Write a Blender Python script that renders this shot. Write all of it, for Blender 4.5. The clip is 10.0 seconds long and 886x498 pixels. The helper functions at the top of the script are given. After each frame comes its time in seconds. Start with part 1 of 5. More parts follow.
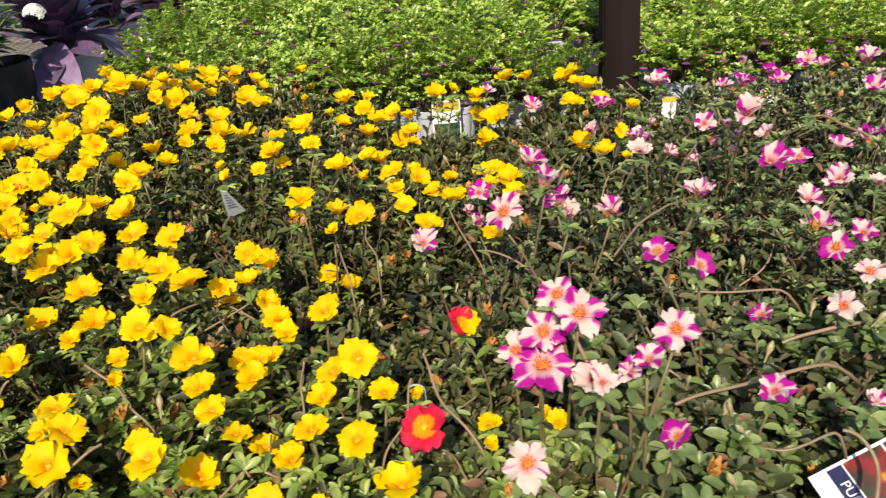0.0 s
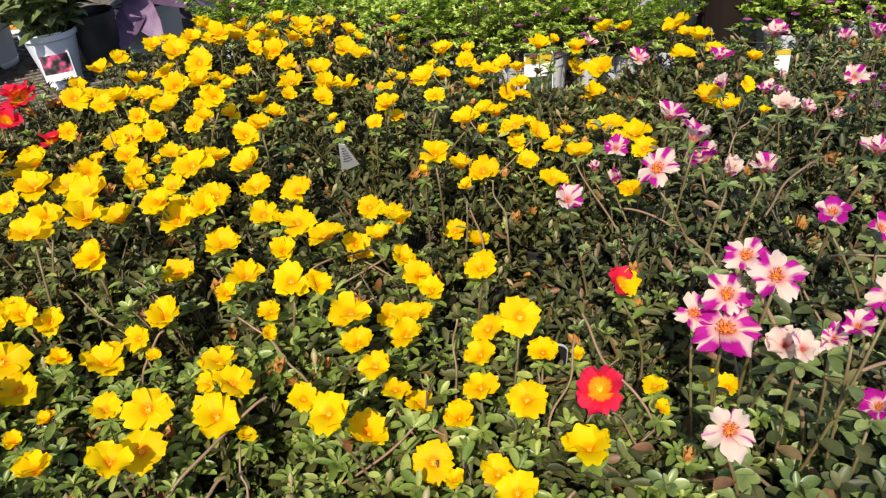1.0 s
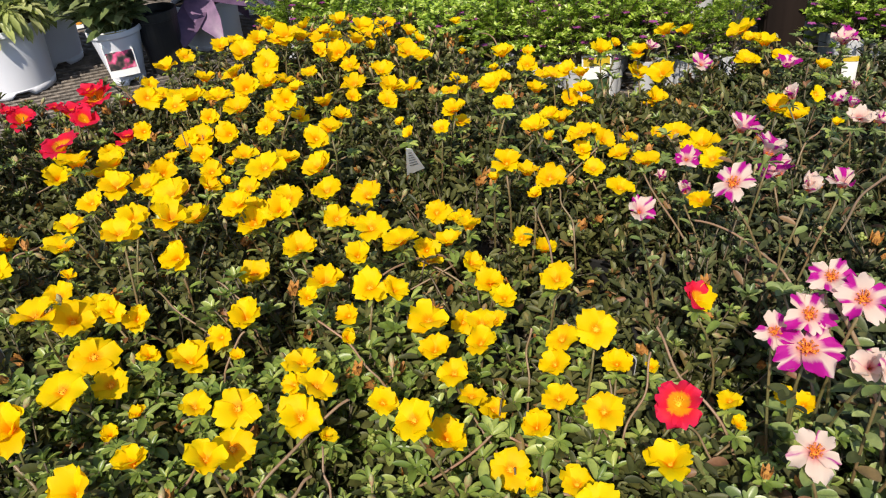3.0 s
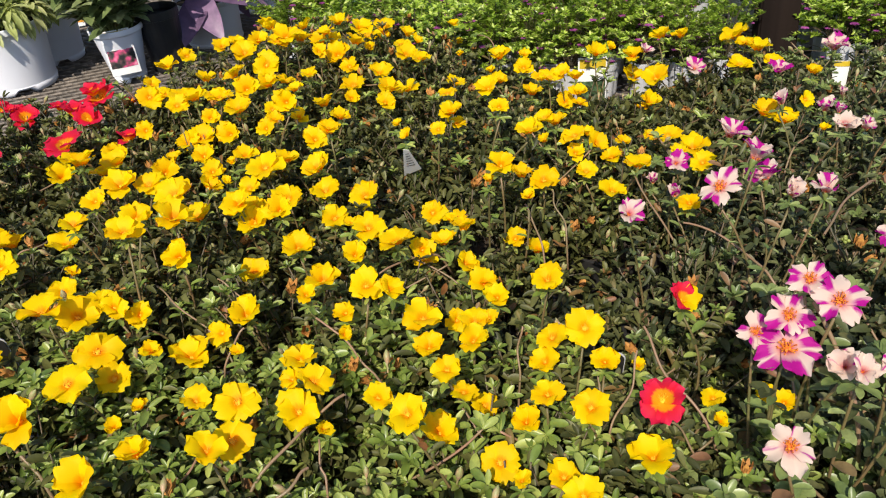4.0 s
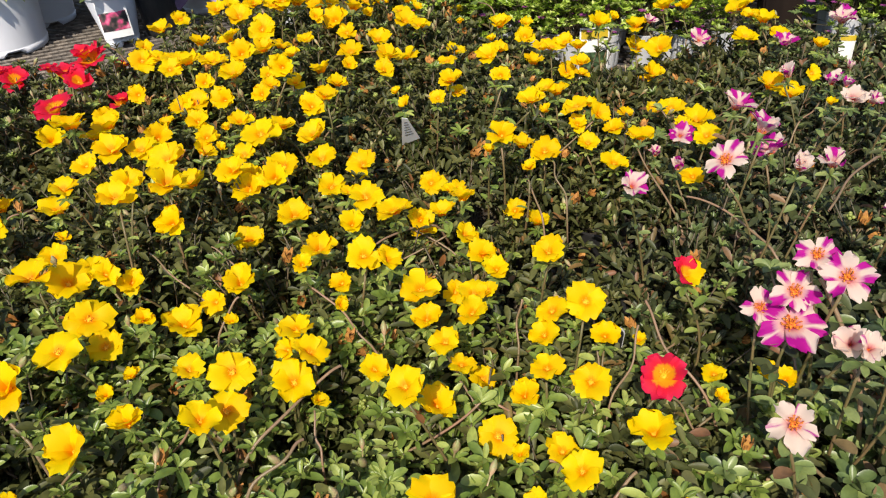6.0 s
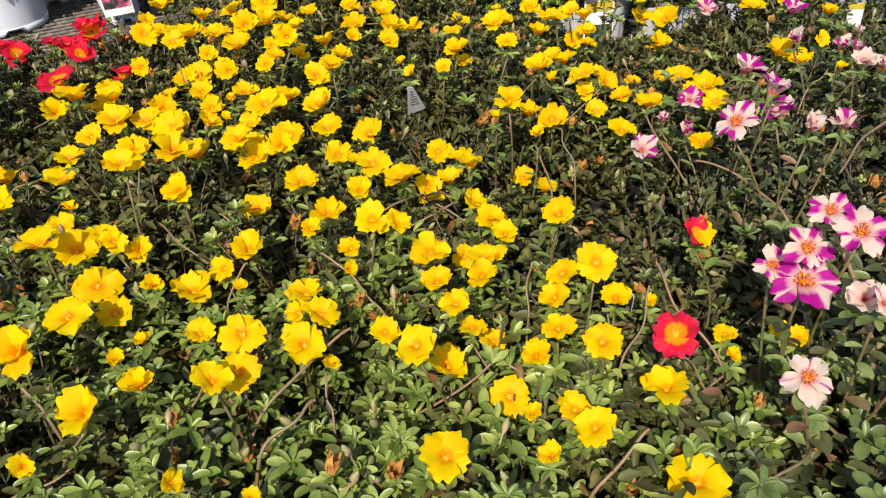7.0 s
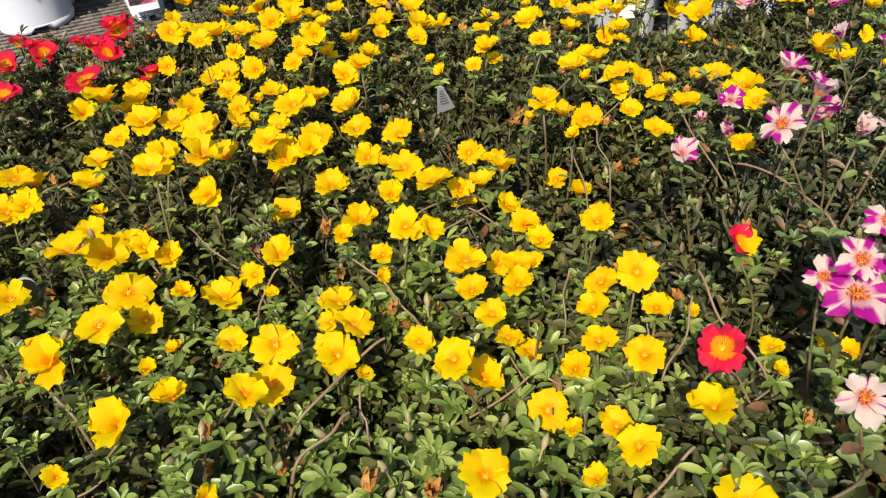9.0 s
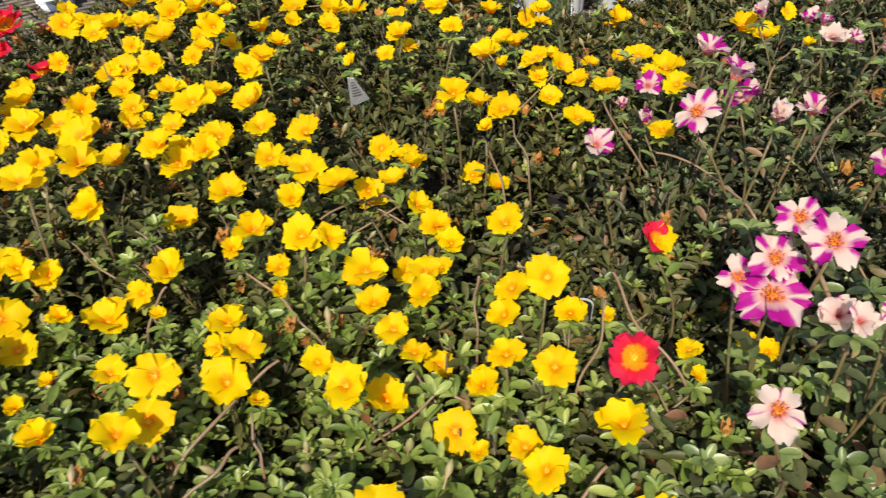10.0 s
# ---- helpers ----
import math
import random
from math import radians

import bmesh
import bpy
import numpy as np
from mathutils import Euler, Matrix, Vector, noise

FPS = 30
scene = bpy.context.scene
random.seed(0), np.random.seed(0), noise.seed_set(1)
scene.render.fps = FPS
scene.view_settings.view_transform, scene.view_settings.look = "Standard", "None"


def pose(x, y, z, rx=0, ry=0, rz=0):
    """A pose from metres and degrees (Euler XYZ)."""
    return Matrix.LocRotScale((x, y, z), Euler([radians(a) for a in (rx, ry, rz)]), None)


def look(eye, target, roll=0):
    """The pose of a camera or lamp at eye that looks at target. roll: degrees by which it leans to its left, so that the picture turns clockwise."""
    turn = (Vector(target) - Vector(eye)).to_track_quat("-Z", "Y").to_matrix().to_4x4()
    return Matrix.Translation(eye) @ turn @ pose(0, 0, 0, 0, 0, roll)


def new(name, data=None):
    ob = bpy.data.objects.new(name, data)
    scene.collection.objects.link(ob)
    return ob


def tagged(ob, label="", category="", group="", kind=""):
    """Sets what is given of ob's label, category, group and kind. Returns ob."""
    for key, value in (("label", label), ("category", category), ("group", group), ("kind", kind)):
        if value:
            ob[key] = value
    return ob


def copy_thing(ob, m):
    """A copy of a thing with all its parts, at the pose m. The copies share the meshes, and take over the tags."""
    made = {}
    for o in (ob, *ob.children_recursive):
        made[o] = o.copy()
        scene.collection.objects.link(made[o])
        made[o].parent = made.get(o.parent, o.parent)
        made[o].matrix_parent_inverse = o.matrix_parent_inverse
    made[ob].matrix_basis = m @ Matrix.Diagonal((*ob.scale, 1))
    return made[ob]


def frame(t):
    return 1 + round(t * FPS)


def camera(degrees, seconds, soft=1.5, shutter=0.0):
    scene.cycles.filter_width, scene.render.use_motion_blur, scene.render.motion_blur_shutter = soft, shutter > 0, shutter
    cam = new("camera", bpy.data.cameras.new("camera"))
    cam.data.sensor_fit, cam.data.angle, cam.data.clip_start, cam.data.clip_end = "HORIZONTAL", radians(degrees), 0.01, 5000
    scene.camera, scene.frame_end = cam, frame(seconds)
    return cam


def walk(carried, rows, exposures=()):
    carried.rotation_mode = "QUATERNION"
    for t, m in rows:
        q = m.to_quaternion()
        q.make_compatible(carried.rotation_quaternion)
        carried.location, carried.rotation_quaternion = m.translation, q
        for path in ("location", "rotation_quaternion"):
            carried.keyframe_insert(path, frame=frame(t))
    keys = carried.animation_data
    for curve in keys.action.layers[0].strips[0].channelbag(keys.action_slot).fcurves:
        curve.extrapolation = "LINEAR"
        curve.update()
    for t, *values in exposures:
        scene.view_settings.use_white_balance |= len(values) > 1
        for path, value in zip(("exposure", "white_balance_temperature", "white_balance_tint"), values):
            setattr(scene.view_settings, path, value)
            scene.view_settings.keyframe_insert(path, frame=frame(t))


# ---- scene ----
cam = camera(62.7, 10.0, soft=1.15, shutter=0.2)
PATH = [
    (0, (0.434, 0.578, 1.426), (0.479, 2.283, 0.381), -3.6),
    (0.5, (0.357, 0.597, 1.428), (0.346, 2.268, 0.33), -4.3),
    (1, (0.325, 0.598, 1.423), (0.259, 2.241, 0.283), -4.8),
    (1.5, (0.3, 0.576, 1.422), (0.182, 2.201, 0.261), -5.1),
    (2, (0.293, 0.585, 1.418), (0.143, 2.208, 0.258), -5.3),
    (2.5, (0.286, 0.6, 1.432), (0.123, 2.23, 0.283), -5.5),
    (4, (0.294, 0.579, 1.46), (0.134, 2.205, 0.306), -5.0),
    (4.5, (0.278, 0.593, 1.463), (0.121, 2.208, 0.293), -4.4),
    (5, (0.287, 0.593, 1.459), (0.135, 2.199, 0.278), -3.9),
    (6.5, (0.288, 0.583, 1.442), (0.145, 2.151, 0.209), -4.1),
    (7, (0.28, 0.578, 1.433), (0.13, 2.134, 0.186), -4.5),
    (7.5, (0.283, 0.583, 1.435), (0.119, 2.13, 0.179), -4.9),
    (8, (0.285, 0.584, 1.447), (0.102, 2.129, 0.189), -5.2),
    (8.5, (0.274, 0.581, 1.439), (0.071, 2.124, 0.183), -5.5),
    (9, (0.265, 0.599, 1.436), (0.061, 2.136, 0.173), -5.7),
    (9.5, (0.254, 0.614, 1.436), (0.079, 2.141, 0.157), -5.9),
    (10, (0.311, 0.652, 1.42), (0.22, 2.159, 0.109), -5.4),
]
walk(cam, [(t, look(eye, target, roll)) for t, eye, target, roll in PATH], exposures=((0, 0.25), (1.0, 0.14), (2.5, 0.09), (10, 0.10)))

# ---- light ----
SUN_FROM = Vector((-0.16, -0.86, 0.95)).normalized()
world = bpy.data.worlds.new("world")
scene.world = world
world.use_nodes = True
wn = world.node_tree.nodes
sky = wn.new("ShaderNodeTexSky")
sky.sky_type, sky.sun_disc = "NISHITA", False
sky.sun_elevation = math.asin(SUN_FROM.z)
sky.sun_rotation = math.atan2(SUN_FROM.x, SUN_FROM.y)
wn["Background"].inputs["Strength"].default_value = 0.15
world.node_tree.links.new(sky.outputs[0], wn["Background"].inputs["Color"])
sun_data = bpy.data.lights.new("sun", "SUN")
sun_data.energy, sun_data.angle, sun_data.color = 5.0, radians(0.55), (1.0, 0.915, 0.78)
sun = new("sun", sun_data)
sun.matrix_world = look(SUN_FROM * 20, (0, 0, 0))

BENCH = 0.76
rng = np.random.default_rng(7)


# ---- mesh helpers ----
def mesh_of(name, verts, faces, mats, smooth=True, face_mats=None):
    me = bpy.data.meshes.new(name)
    me.from_pydata([tuple(v) for v in np.asarray(verts, float)], [], [tuple(int(i) for i in f) for f in faces])
    for m in mats if isinstance(mats, (list, tuple)) else [mats]:
        me.materials.append(m)
    me.polygons.foreach_set("use_smooth", [smooth] * len(me.polygons))
    if face_mats is not None:
        me.polygons.foreach_set("material_index", [int(i) for i in face_mats])
    me.update()
    return me


def part(name, me, parent, m=None, label="", kind=""):
    ob = new(name, me)
    ob.parent = parent
    if m is not None:
        ob.matrix_basis = m
    return tagged(ob, label=label, kind=kind)


def part_bm(name, bm, material, parent, label="", m=None, smooth=False, kind=""):
    me = bpy.data.meshes.new(name)
    bm.to_mesh(me)
    bm.free()
    me.materials.append(material)
    me.polygons.foreach_set("use_smooth", [smooth] * len(me.polygons))
    return part(name, me, parent, m, label, kind)


def thing(name, x, y, z, label, category, group="", kind="", rz=0.0):
    ob = new(name)
    ob.empty_display_size = 0.05
    ob.matrix_basis = pose(x, y, z, 0, 0, rz)
    return tagged(ob, label, category, group, kind)


def box_bm(sx, sy, sz, bevel=0.0, at=(0, 0, 0)):
    bm = bmesh.new()
    bmesh.ops.create_cube(bm, size=1)
    bmesh.ops.scale(bm, vec=(sx, sy, sz), verts=bm.verts)
    if bevel:
        bmesh.ops.bevel(bm, geom=bm.edges[:], offset=bevel, segments=2, affect="EDGES")
    bmesh.ops.translate(bm, vec=at, verts=bm.verts)
    return bm


def unit(v):
    return v / np.maximum(np.linalg.norm(v, axis=-1, keepdims=True), 1e-9)


def leaf_template(widths, stations, cup=0.10, droop=0.18, wave=0.0):
    """A leaf along +y, one long: rows of left, middle and right, and a tip."""
    verts, faces = [], []
    for k, (s, w) in enumerate(zip(stations, widths)):
        z = -droop * s * s
        ripple = wave * (1 if k % 2 else -1)
        verts += [(-w, s, z + cup * w * 2 + ripple), (0, s, z), (w, s, z + cup * w * 2 - ripple)]
    verts.append((0, 1.0, -droop))
    for k in range(len(stations) - 1):
        a = 3 * k
        faces += [(a, a + 1, a + 4, a + 3), (a + 1, a + 2, a + 5, a + 4)]
    a, t = 3 * (len(stations) - 1), len(verts) - 1
    faces += [(a, a + 1, t), (a + 1, a + 2, t)]
    return np.array(verts), faces


SPOON = leaf_template((0.09, 0.26, 0.34, 0.25), (0.0, 0.26, 0.58, 0.87), cup=0.18, droop=0.14)
LANCE = leaf_template((0.03, 0.13, 0.17, 0.11), (0.0, 0.25, 0.5, 0.8), cup=0.25)
OVAL = leaf_template((0.03, 0.2, 0.27, 0.24, 0.12), (0.0, 0.2, 0.42, 0.66, 0.86), cup=0.25, droop=0.3, wave=0.012)
ROUND = leaf_template((0.08, 0.21, 0.31, 0.34, 0.28, 0.16), (0.0, 0.20, 0.43, 0.65, 0.85, 0.96), cup=0.22, droop=0.16)
SLIM = leaf_template((0.06, 0.20), (0.0, 0.42), cup=0.25)
BLADE = leaf_template((0.07, 0.12, 0.13, 0.10, 0.05), (0.0, 0.2, 0.45, 0.7, 0.88), cup=0.22, droop=0.25)


def leaves_mesh(name, template, pos, way, up, length, width, mat):
    """Many leaves, joined: each at pos, along way, its face to up."""
    tv, tf = template
    way = unit(way)
    side = unit(np.cross(way, up))
    face = np.cross(side, way)
    v = (pos[:, None] + way[:, None] * (tv[None, :, 1:2] * length[:, None, None])
         + side[:, None] * (tv[None, :, 0:1] * width[:, None, None])
         + face[:, None] * (tv[None, :, 2:3] * length[:, None, None]))
    n, k = len(pos), len(tv)
    verts = v.reshape(-1, 3)
    loops, starts, totals, at = [], [], [], 0
    flat = np.concatenate([np.array(f) for f in tf])
    sizes = np.array([len(f) for f in tf])
    loops = (flat[None] + (np.arange(n) * k)[:, None]).ravel()
    totals = np.tile(sizes, n)
    starts = np.concatenate([[0], np.cumsum(totals)[:-1]])
    me = bpy.data.meshes.new(name)
    me.vertices.add(len(verts))
    me.vertices.foreach_set("co", verts.ravel())
    me.loops.add(len(loops))
    me.loops.foreach_set("vertex_index", loops.astype(np.int32))
    me.polygons.add(len(starts))
    me.polygons.foreach_set("loop_start", starts.astype(np.int32))
    me.polygons.foreach_set("use_smooth", np.ones(len(starts), bool))
    me.materials.append(mat)
    me.update(calc_edges=True)
    me.validate()
    return me


def tubes_mesh(name, lines, radii, mat, sides=5):
    """Tapered tubes along polylines, joined."""
    verts, faces = [], []
    for line, (r0, r1) in zip(lines, radii):
        line = np.asarray(line, float)
        n = len(line)
        tang = unit(np.gradient(line, axis=0))
        ref = np.array([1.0, 0.0, 0.0]) if abs(tang[0][0]) < 0.8 else np.array([0.0, 1.0, 0.0])
        a = unit(np.cross(tang, ref))
        b = np.cross(tang, a)
        base = len(verts)
        for i in range(n):
            r = r0 + (r1 - r0) * i / (n - 1)
            for s in range(sides):
                ang = 2 * math.pi * s / sides
                verts.append(line[i] + r * (math.cos(ang) * a[i] + math.sin(ang) * b[i]))
        for i in range(n - 1):
            for s in range(sides):
                p, q = base + i * sides + s, base + i * sides + (s + 1) % sides
                faces.append((p, q, q + sides, p + sides))
        faces.append(tuple(base + (n - 1) * sides + s for s in range(sides)))
    return mesh_of(name, verts, faces, mat)


def lathe_bm(profile, sides=36, closed=False):
    """A turned body from (radius, height) pairs."""
    bm = bmesh.new()
    rings = [[bm.verts.new((r * math.cos(2 * math.pi * s / sides), r * math.sin(2 * math.pi * s / sides), z)) for s in range(sides)] for r, z in profile]
    for a, b in zip(rings, rings[1:]):
        for s in range(sides):
            bm.faces.new((a[s], a[(s + 1) % sides], b[(s + 1) % sides], b[s]))
    if closed:
        bm.faces.new(rings[-1])
    return bm


# ---- materials ----
def material(name):
    mat = bpy.data.materials.new(name)
    mat.use_nodes = True
    nt = mat.node_tree
    return mat, nt, nt.nodes["Principled BSDF"]


def ramp(nt, source, stops):
    r = nt.nodes.new("ShaderNodeValToRGB")
    while len(r.color_ramp.elements) < len(stops):
        r.color_ramp.elements.new(0.5)
    for e, (p, c) in zip(r.color_ramp.elements, stops):
        e.position, e.color = p, (*c, 1)
    nt.links.new(source, r.inputs[0])
    return r.outputs["Color"]


def noise_of(nt, scale, detail=3.0, coords="Object", stretch=None):
    tc = nt.nodes.new("ShaderNodeTexCoord")
    n = nt.nodes.new("ShaderNodeTexNoise")
    n.inputs["Scale"].default_value, n.inputs["Detail"].default_value = scale, detail
    if stretch:
        mp = nt.nodes.new("ShaderNodeMapping")
        mp.inputs["Scale"].default_value = stretch
        nt.links.new(tc.outputs[coords], mp.inputs[0])
        nt.links.new(mp.outputs[0], n.inputs["Vector"])
    else:
        nt.links.new(tc.outputs[coords], n.inputs["Vector"])
    return n.outputs["Fac"]


def mix_rgb(nt, fac, a, b, kind="MIX"):
    m = nt.nodes.new("ShaderNodeMix")
    m.data_type, m.blend_type = "RGBA", kind
    for sock, val in ((m.inputs[0], fac), (m.inputs[6], a), (m.inputs[7], b)):
        if isinstance(val, (int, float)):
            sock.default_value = val
        elif isinstance(val, tuple):
            sock.default_value = (*val, 1)
        else:
            nt.links.new(val, sock)
    return m.outputs[2]


def math_node(nt, op, a, b=None, c=None, clamp=False):
    m = nt.nodes.new("ShaderNodeMath")
    m.operation, m.use_clamp = op, clamp
    for i, val in enumerate((a, b, c)):
        if val is None:
            continue
        if isinstance(val, (int, float)):
            m.inputs[i].default_value = val
        else:
            nt.links.new(val, m.inputs[i])
    return m.outputs[0]


def bump(nt, bsdf, height, strength=0.3, distance=0.002):
    b = nt.nodes.new("ShaderNodeBump")
    b.inputs["Strength"].default_value, b.inputs["Distance"].default_value = strength, distance
    nt.links.new(height, b.inputs["Height"])
    nt.links.new(b.outputs[0], bsdf.inputs["Normal"])


def through_light(nt, bsdf, colour, amount):
    """Adds light that comes through a thin leaf or petal."""
    tr = nt.nodes.new("ShaderNodeBsdfTranslucent")
    if isinstance(colour, tuple):
        tr.inputs["Color"].default_value = (*colour, 1)
    else:
        nt.links.new(colour, tr.inputs["Color"])
    mx = nt.nodes.new("ShaderNodeMixShader")
    mx.inputs[0].default_value = amount
    nt.links.new(bsdf.outputs[0], mx.inputs[1])
    nt.links.new(tr.outputs[0], mx.inputs[2])
    nt.links.new(mx.outputs[0], nt.nodes["Material Output"].inputs["Surface"])


def leaf_material(name, stops, rough=0.42, amount=0.16, spec=0.5, mottled=140.0):
    mat, nt, bsdf = material(name)
    geo = nt.nodes.new("ShaderNodeNewGeometry")
    col = ramp(nt, geo.outputs["Random Per Island"], stops)
    n = noise_of(nt, mottled, 3.0)
    shade = ramp(nt, n, [(0.3, (0.72, 0.74, 0.7)), (0.75, (1.2, 1.18, 1.05))])
    col = mix_rgb(nt, 1.0, col, shade, "MULTIPLY")
    nt.links.new(col, bsdf.inputs["Base Color"])
    bsdf.inputs["Roughness"].default_value = rough
    bsdf.inputs["Specular IOR Level"].default_value = spec
    bump(nt, bsdf, noise_of(nt, mottled * 5, 2.0), 0.12, 0.0006)
    through_light(nt, bsdf, col, amount)
    return mat


def petal_material(name, kind):
    """Petals along +y from the flower's middle: colour by the distance from it and, where streaked, by the side."""
    mat, nt, bsdf = material(name)
    tc = nt.nodes.new("ShaderNodeTexCoord")
    sep = nt.nodes.new("ShaderNodeSeparateXYZ")
    nt.links.new(tc.outputs["Object"], sep.inputs[0])
    length = nt.nodes.new("ShaderNodeVectorMath")
    length.operation = "LENGTH"
    nt.links.new(tc.outputs["Object"], length.inputs[0])
    info = nt.nodes.new("ShaderNodeObjectInfo")
    rand = info.outputs["Random"]
    r = math_node(nt, "MULTIPLY", length.outputs["Value"], 50.0)
    fibre = noise_of(nt, 260.0, 2.0, stretch=(3.5, 0.5, 1.0))
    r = math_node(nt, "ADD", r, math_node(nt, "MULTIPLY", math_node(nt, "SUBTRACT", fibre, 0.5), 0.16))
    if kind == "yellow":
        col = ramp(nt, r, [(0.08, (0.92, 0.37, 0.0)), (0.22, (0.93, 0.43, 0.0)), (0.37, (0.97, 0.655, 0.001)), (1.0, (0.98, 0.715, 0.001))])
        warm = ramp(nt, rand, [(0.0, (1.0, 0.90, 1.0)), (0.5, (1.0, 1.0, 1.0)), (1.0, (1.0, 1.06, 1.0))])
        col = mix_rgb(nt, 1.0, col, warm, "MULTIPLY")
    elif kind == "red":
        col = ramp(nt, r, [(0.15, (0.90, 0.46, 0.01)), (0.40, (0.88, 0.34, 0.01)), (0.50, (0.84, 0.02, 0.04)), (1.0, (0.81, 0.022, 0.105))])
    else:
        wobble = math_node(nt, "MULTIPLY", math_node(nt, "SUBTRACT", noise_of(nt, 120.0, 3.0, stretch=(2.0, 0.6, 1.0)), 0.5), 0.7)
        across = math_node(nt, "DIVIDE", sep.outputs["X"], math_node(nt, "MULTIPLY_ADD", sep.outputs["Y"], 0.55, 0.002))
        across = math_node(nt, "ADD", across, wobble)
        shift = math_node(nt, "MULTIPLY", math_node(nt, "SUBTRACT", rand, 0.5), 1.9)
        other = math_node(nt, "FRACT", math_node(nt, "MULTIPLY", rand, 17.3))
        wide = math_node(nt, "MULTIPLY_ADD", math_node(nt, "FRACT", math_node(nt, "MULTIPLY", rand, 41.7)), 0.46, {"striped": 0.22, "magenta": 0.62, "pale": -0.12}[kind])
        streak = math_node(nt, "SUBTRACT", wide, math_node(nt, "ABSOLUTE", math_node(nt, "SUBTRACT", across, shift)))
        margins = math_node(nt, "SUBTRACT", math_node(nt, "ABSOLUTE", across), math_node(nt, "SUBTRACT", 0.72, wide))
        pick = math_node(nt, "GREATER_THAN", other, 0.62)
        band = math_node(nt, "ADD", math_node(nt, "MULTIPLY", pick, margins), math_node(nt, "MULTIPLY", math_node(nt, "SUBTRACT", 1.0, pick), streak))
        mask = math_node(nt, "MULTIPLY", band, 4.5, clamp=True)
        out = math_node(nt, "MULTIPLY", math_node(nt, "SUBTRACT", r, 0.30), 5.0, clamp=True)
        cream = ramp(nt, r, [(0.1, (0.55, 0.05, 0.12)), (0.26, (0.80, 0.40, 0.38)), (0.42, (0.87, 0.67, 0.57)), (1.0, (0.90, 0.74, 0.64))])
        col = mix_rgb(nt, math_node(nt, "MULTIPLY", mask, out), cream, (0.53, 0.012, 0.32))
    nt.links.new(col, bsdf.inputs["Base Color"])
    bsdf.inputs["Roughness"].default_value = 0.55
    bsdf.inputs["Specular IOR Level"].default_value = 0.14
    bump(nt, bsdf, fibre, 0.05, 0.0006)
    through_light(nt, bsdf, col, 0.50)
    return mat


def plain_material(name, a, b, scale, rough=0.6, metal=0.0, bump_at=None, stretch=None, strength=0.3):
    mat, nt, bsdf = material(name)
    n = noise_of(nt, scale, 5.0, stretch=stretch)
    nt.links.new(ramp(nt, n, [(0.3, a), (0.7, b)]), bsdf.inputs["Base Color"])
    bsdf.inputs["Roughness"].default_value, bsdf.inputs["Metallic"].default_value = rough, metal
    bump(nt, bsdf, noise_of(nt, bump_at or scale * 4, 4.0, stretch=stretch), strength, 0.002)
    return mat


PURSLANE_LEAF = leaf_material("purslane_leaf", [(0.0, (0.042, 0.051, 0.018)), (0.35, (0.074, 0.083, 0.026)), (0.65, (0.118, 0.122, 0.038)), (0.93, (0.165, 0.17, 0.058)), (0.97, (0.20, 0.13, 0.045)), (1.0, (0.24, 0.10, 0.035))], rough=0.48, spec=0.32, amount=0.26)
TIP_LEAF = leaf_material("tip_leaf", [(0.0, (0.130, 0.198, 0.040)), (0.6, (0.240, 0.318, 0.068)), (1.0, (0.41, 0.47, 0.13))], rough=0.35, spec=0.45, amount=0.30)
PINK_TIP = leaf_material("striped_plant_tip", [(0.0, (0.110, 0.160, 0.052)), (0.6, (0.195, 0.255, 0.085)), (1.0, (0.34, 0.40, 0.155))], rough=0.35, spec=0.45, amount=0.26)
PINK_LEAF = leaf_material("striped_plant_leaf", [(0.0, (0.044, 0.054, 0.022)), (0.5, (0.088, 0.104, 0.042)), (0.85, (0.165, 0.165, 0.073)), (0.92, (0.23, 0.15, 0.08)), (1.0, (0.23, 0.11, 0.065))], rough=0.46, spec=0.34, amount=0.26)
CUPHEA_LEAF = leaf_material("heather_leaf", [(0.0, (0.13, 0.22, 0.025)), (0.4, (0.33, 0.48, 0.05)), (0.8, (0.53, 0.68, 0.11)), (1.0, (0.82, 0.86, 0.34))], rough=0.30, amount=0.36)
CUPHEA_FLOWER = leaf_material("heather_flower", [(0.0, (0.22, 0.03, 0.20)), (1.0, (0.42, 0.10, 0.36))], rough=0.6, amount=0.2)
PENTAS_LEAF = leaf_material("broad_leaf", [(0.0, (0.12, 0.17, 0.06)), (0.5, (0.22, 0.28, 0.11)), (1.0, (0.38, 0.42, 0.22))], rough=0.38, amount=0.3, mottled=60)
LIME_LEAF = leaf_material("lime_leaf", [(0.0, (0.28, 0.34, 0.10)), (0.5, (0.48, 0.53, 0.19)), (1.0, (0.72, 0.73, 0.40))], rough=0.38, amount=0.36, mottled=60)
PURPLE_LEAF = leaf_material("purple_leaf", [(0.0, (0.075, 0.045, 0.092)), (0.6, (0.15, 0.088, 0.175)), (1.0, (0.25, 0.15, 0.28))], rough=0.42, amount=0.08, mottled=50)
STEM = plain_material("stem", (0.05, 0.048, 0.025), (0.13, 0.09, 0.05), 18.0, 0.5, bump_at=300)
RUNNER = plain_material("runner_skin", (0.16, 0.13, 0.06), (0.30, 0.17, 0.11), 14.0, 0.45, bump_at=300)
STALK = plain_material("stalk_skin", (0.09, 0.10, 0.03), (0.20, 0.12, 0.06), 12.0, 0.45, bump_at=300)
STEM_GREEN = plain_material("green_stem", (0.10, 0.15, 0.04), (0.20, 0.20, 0.07), 25.0, 0.5, bump_at=300)
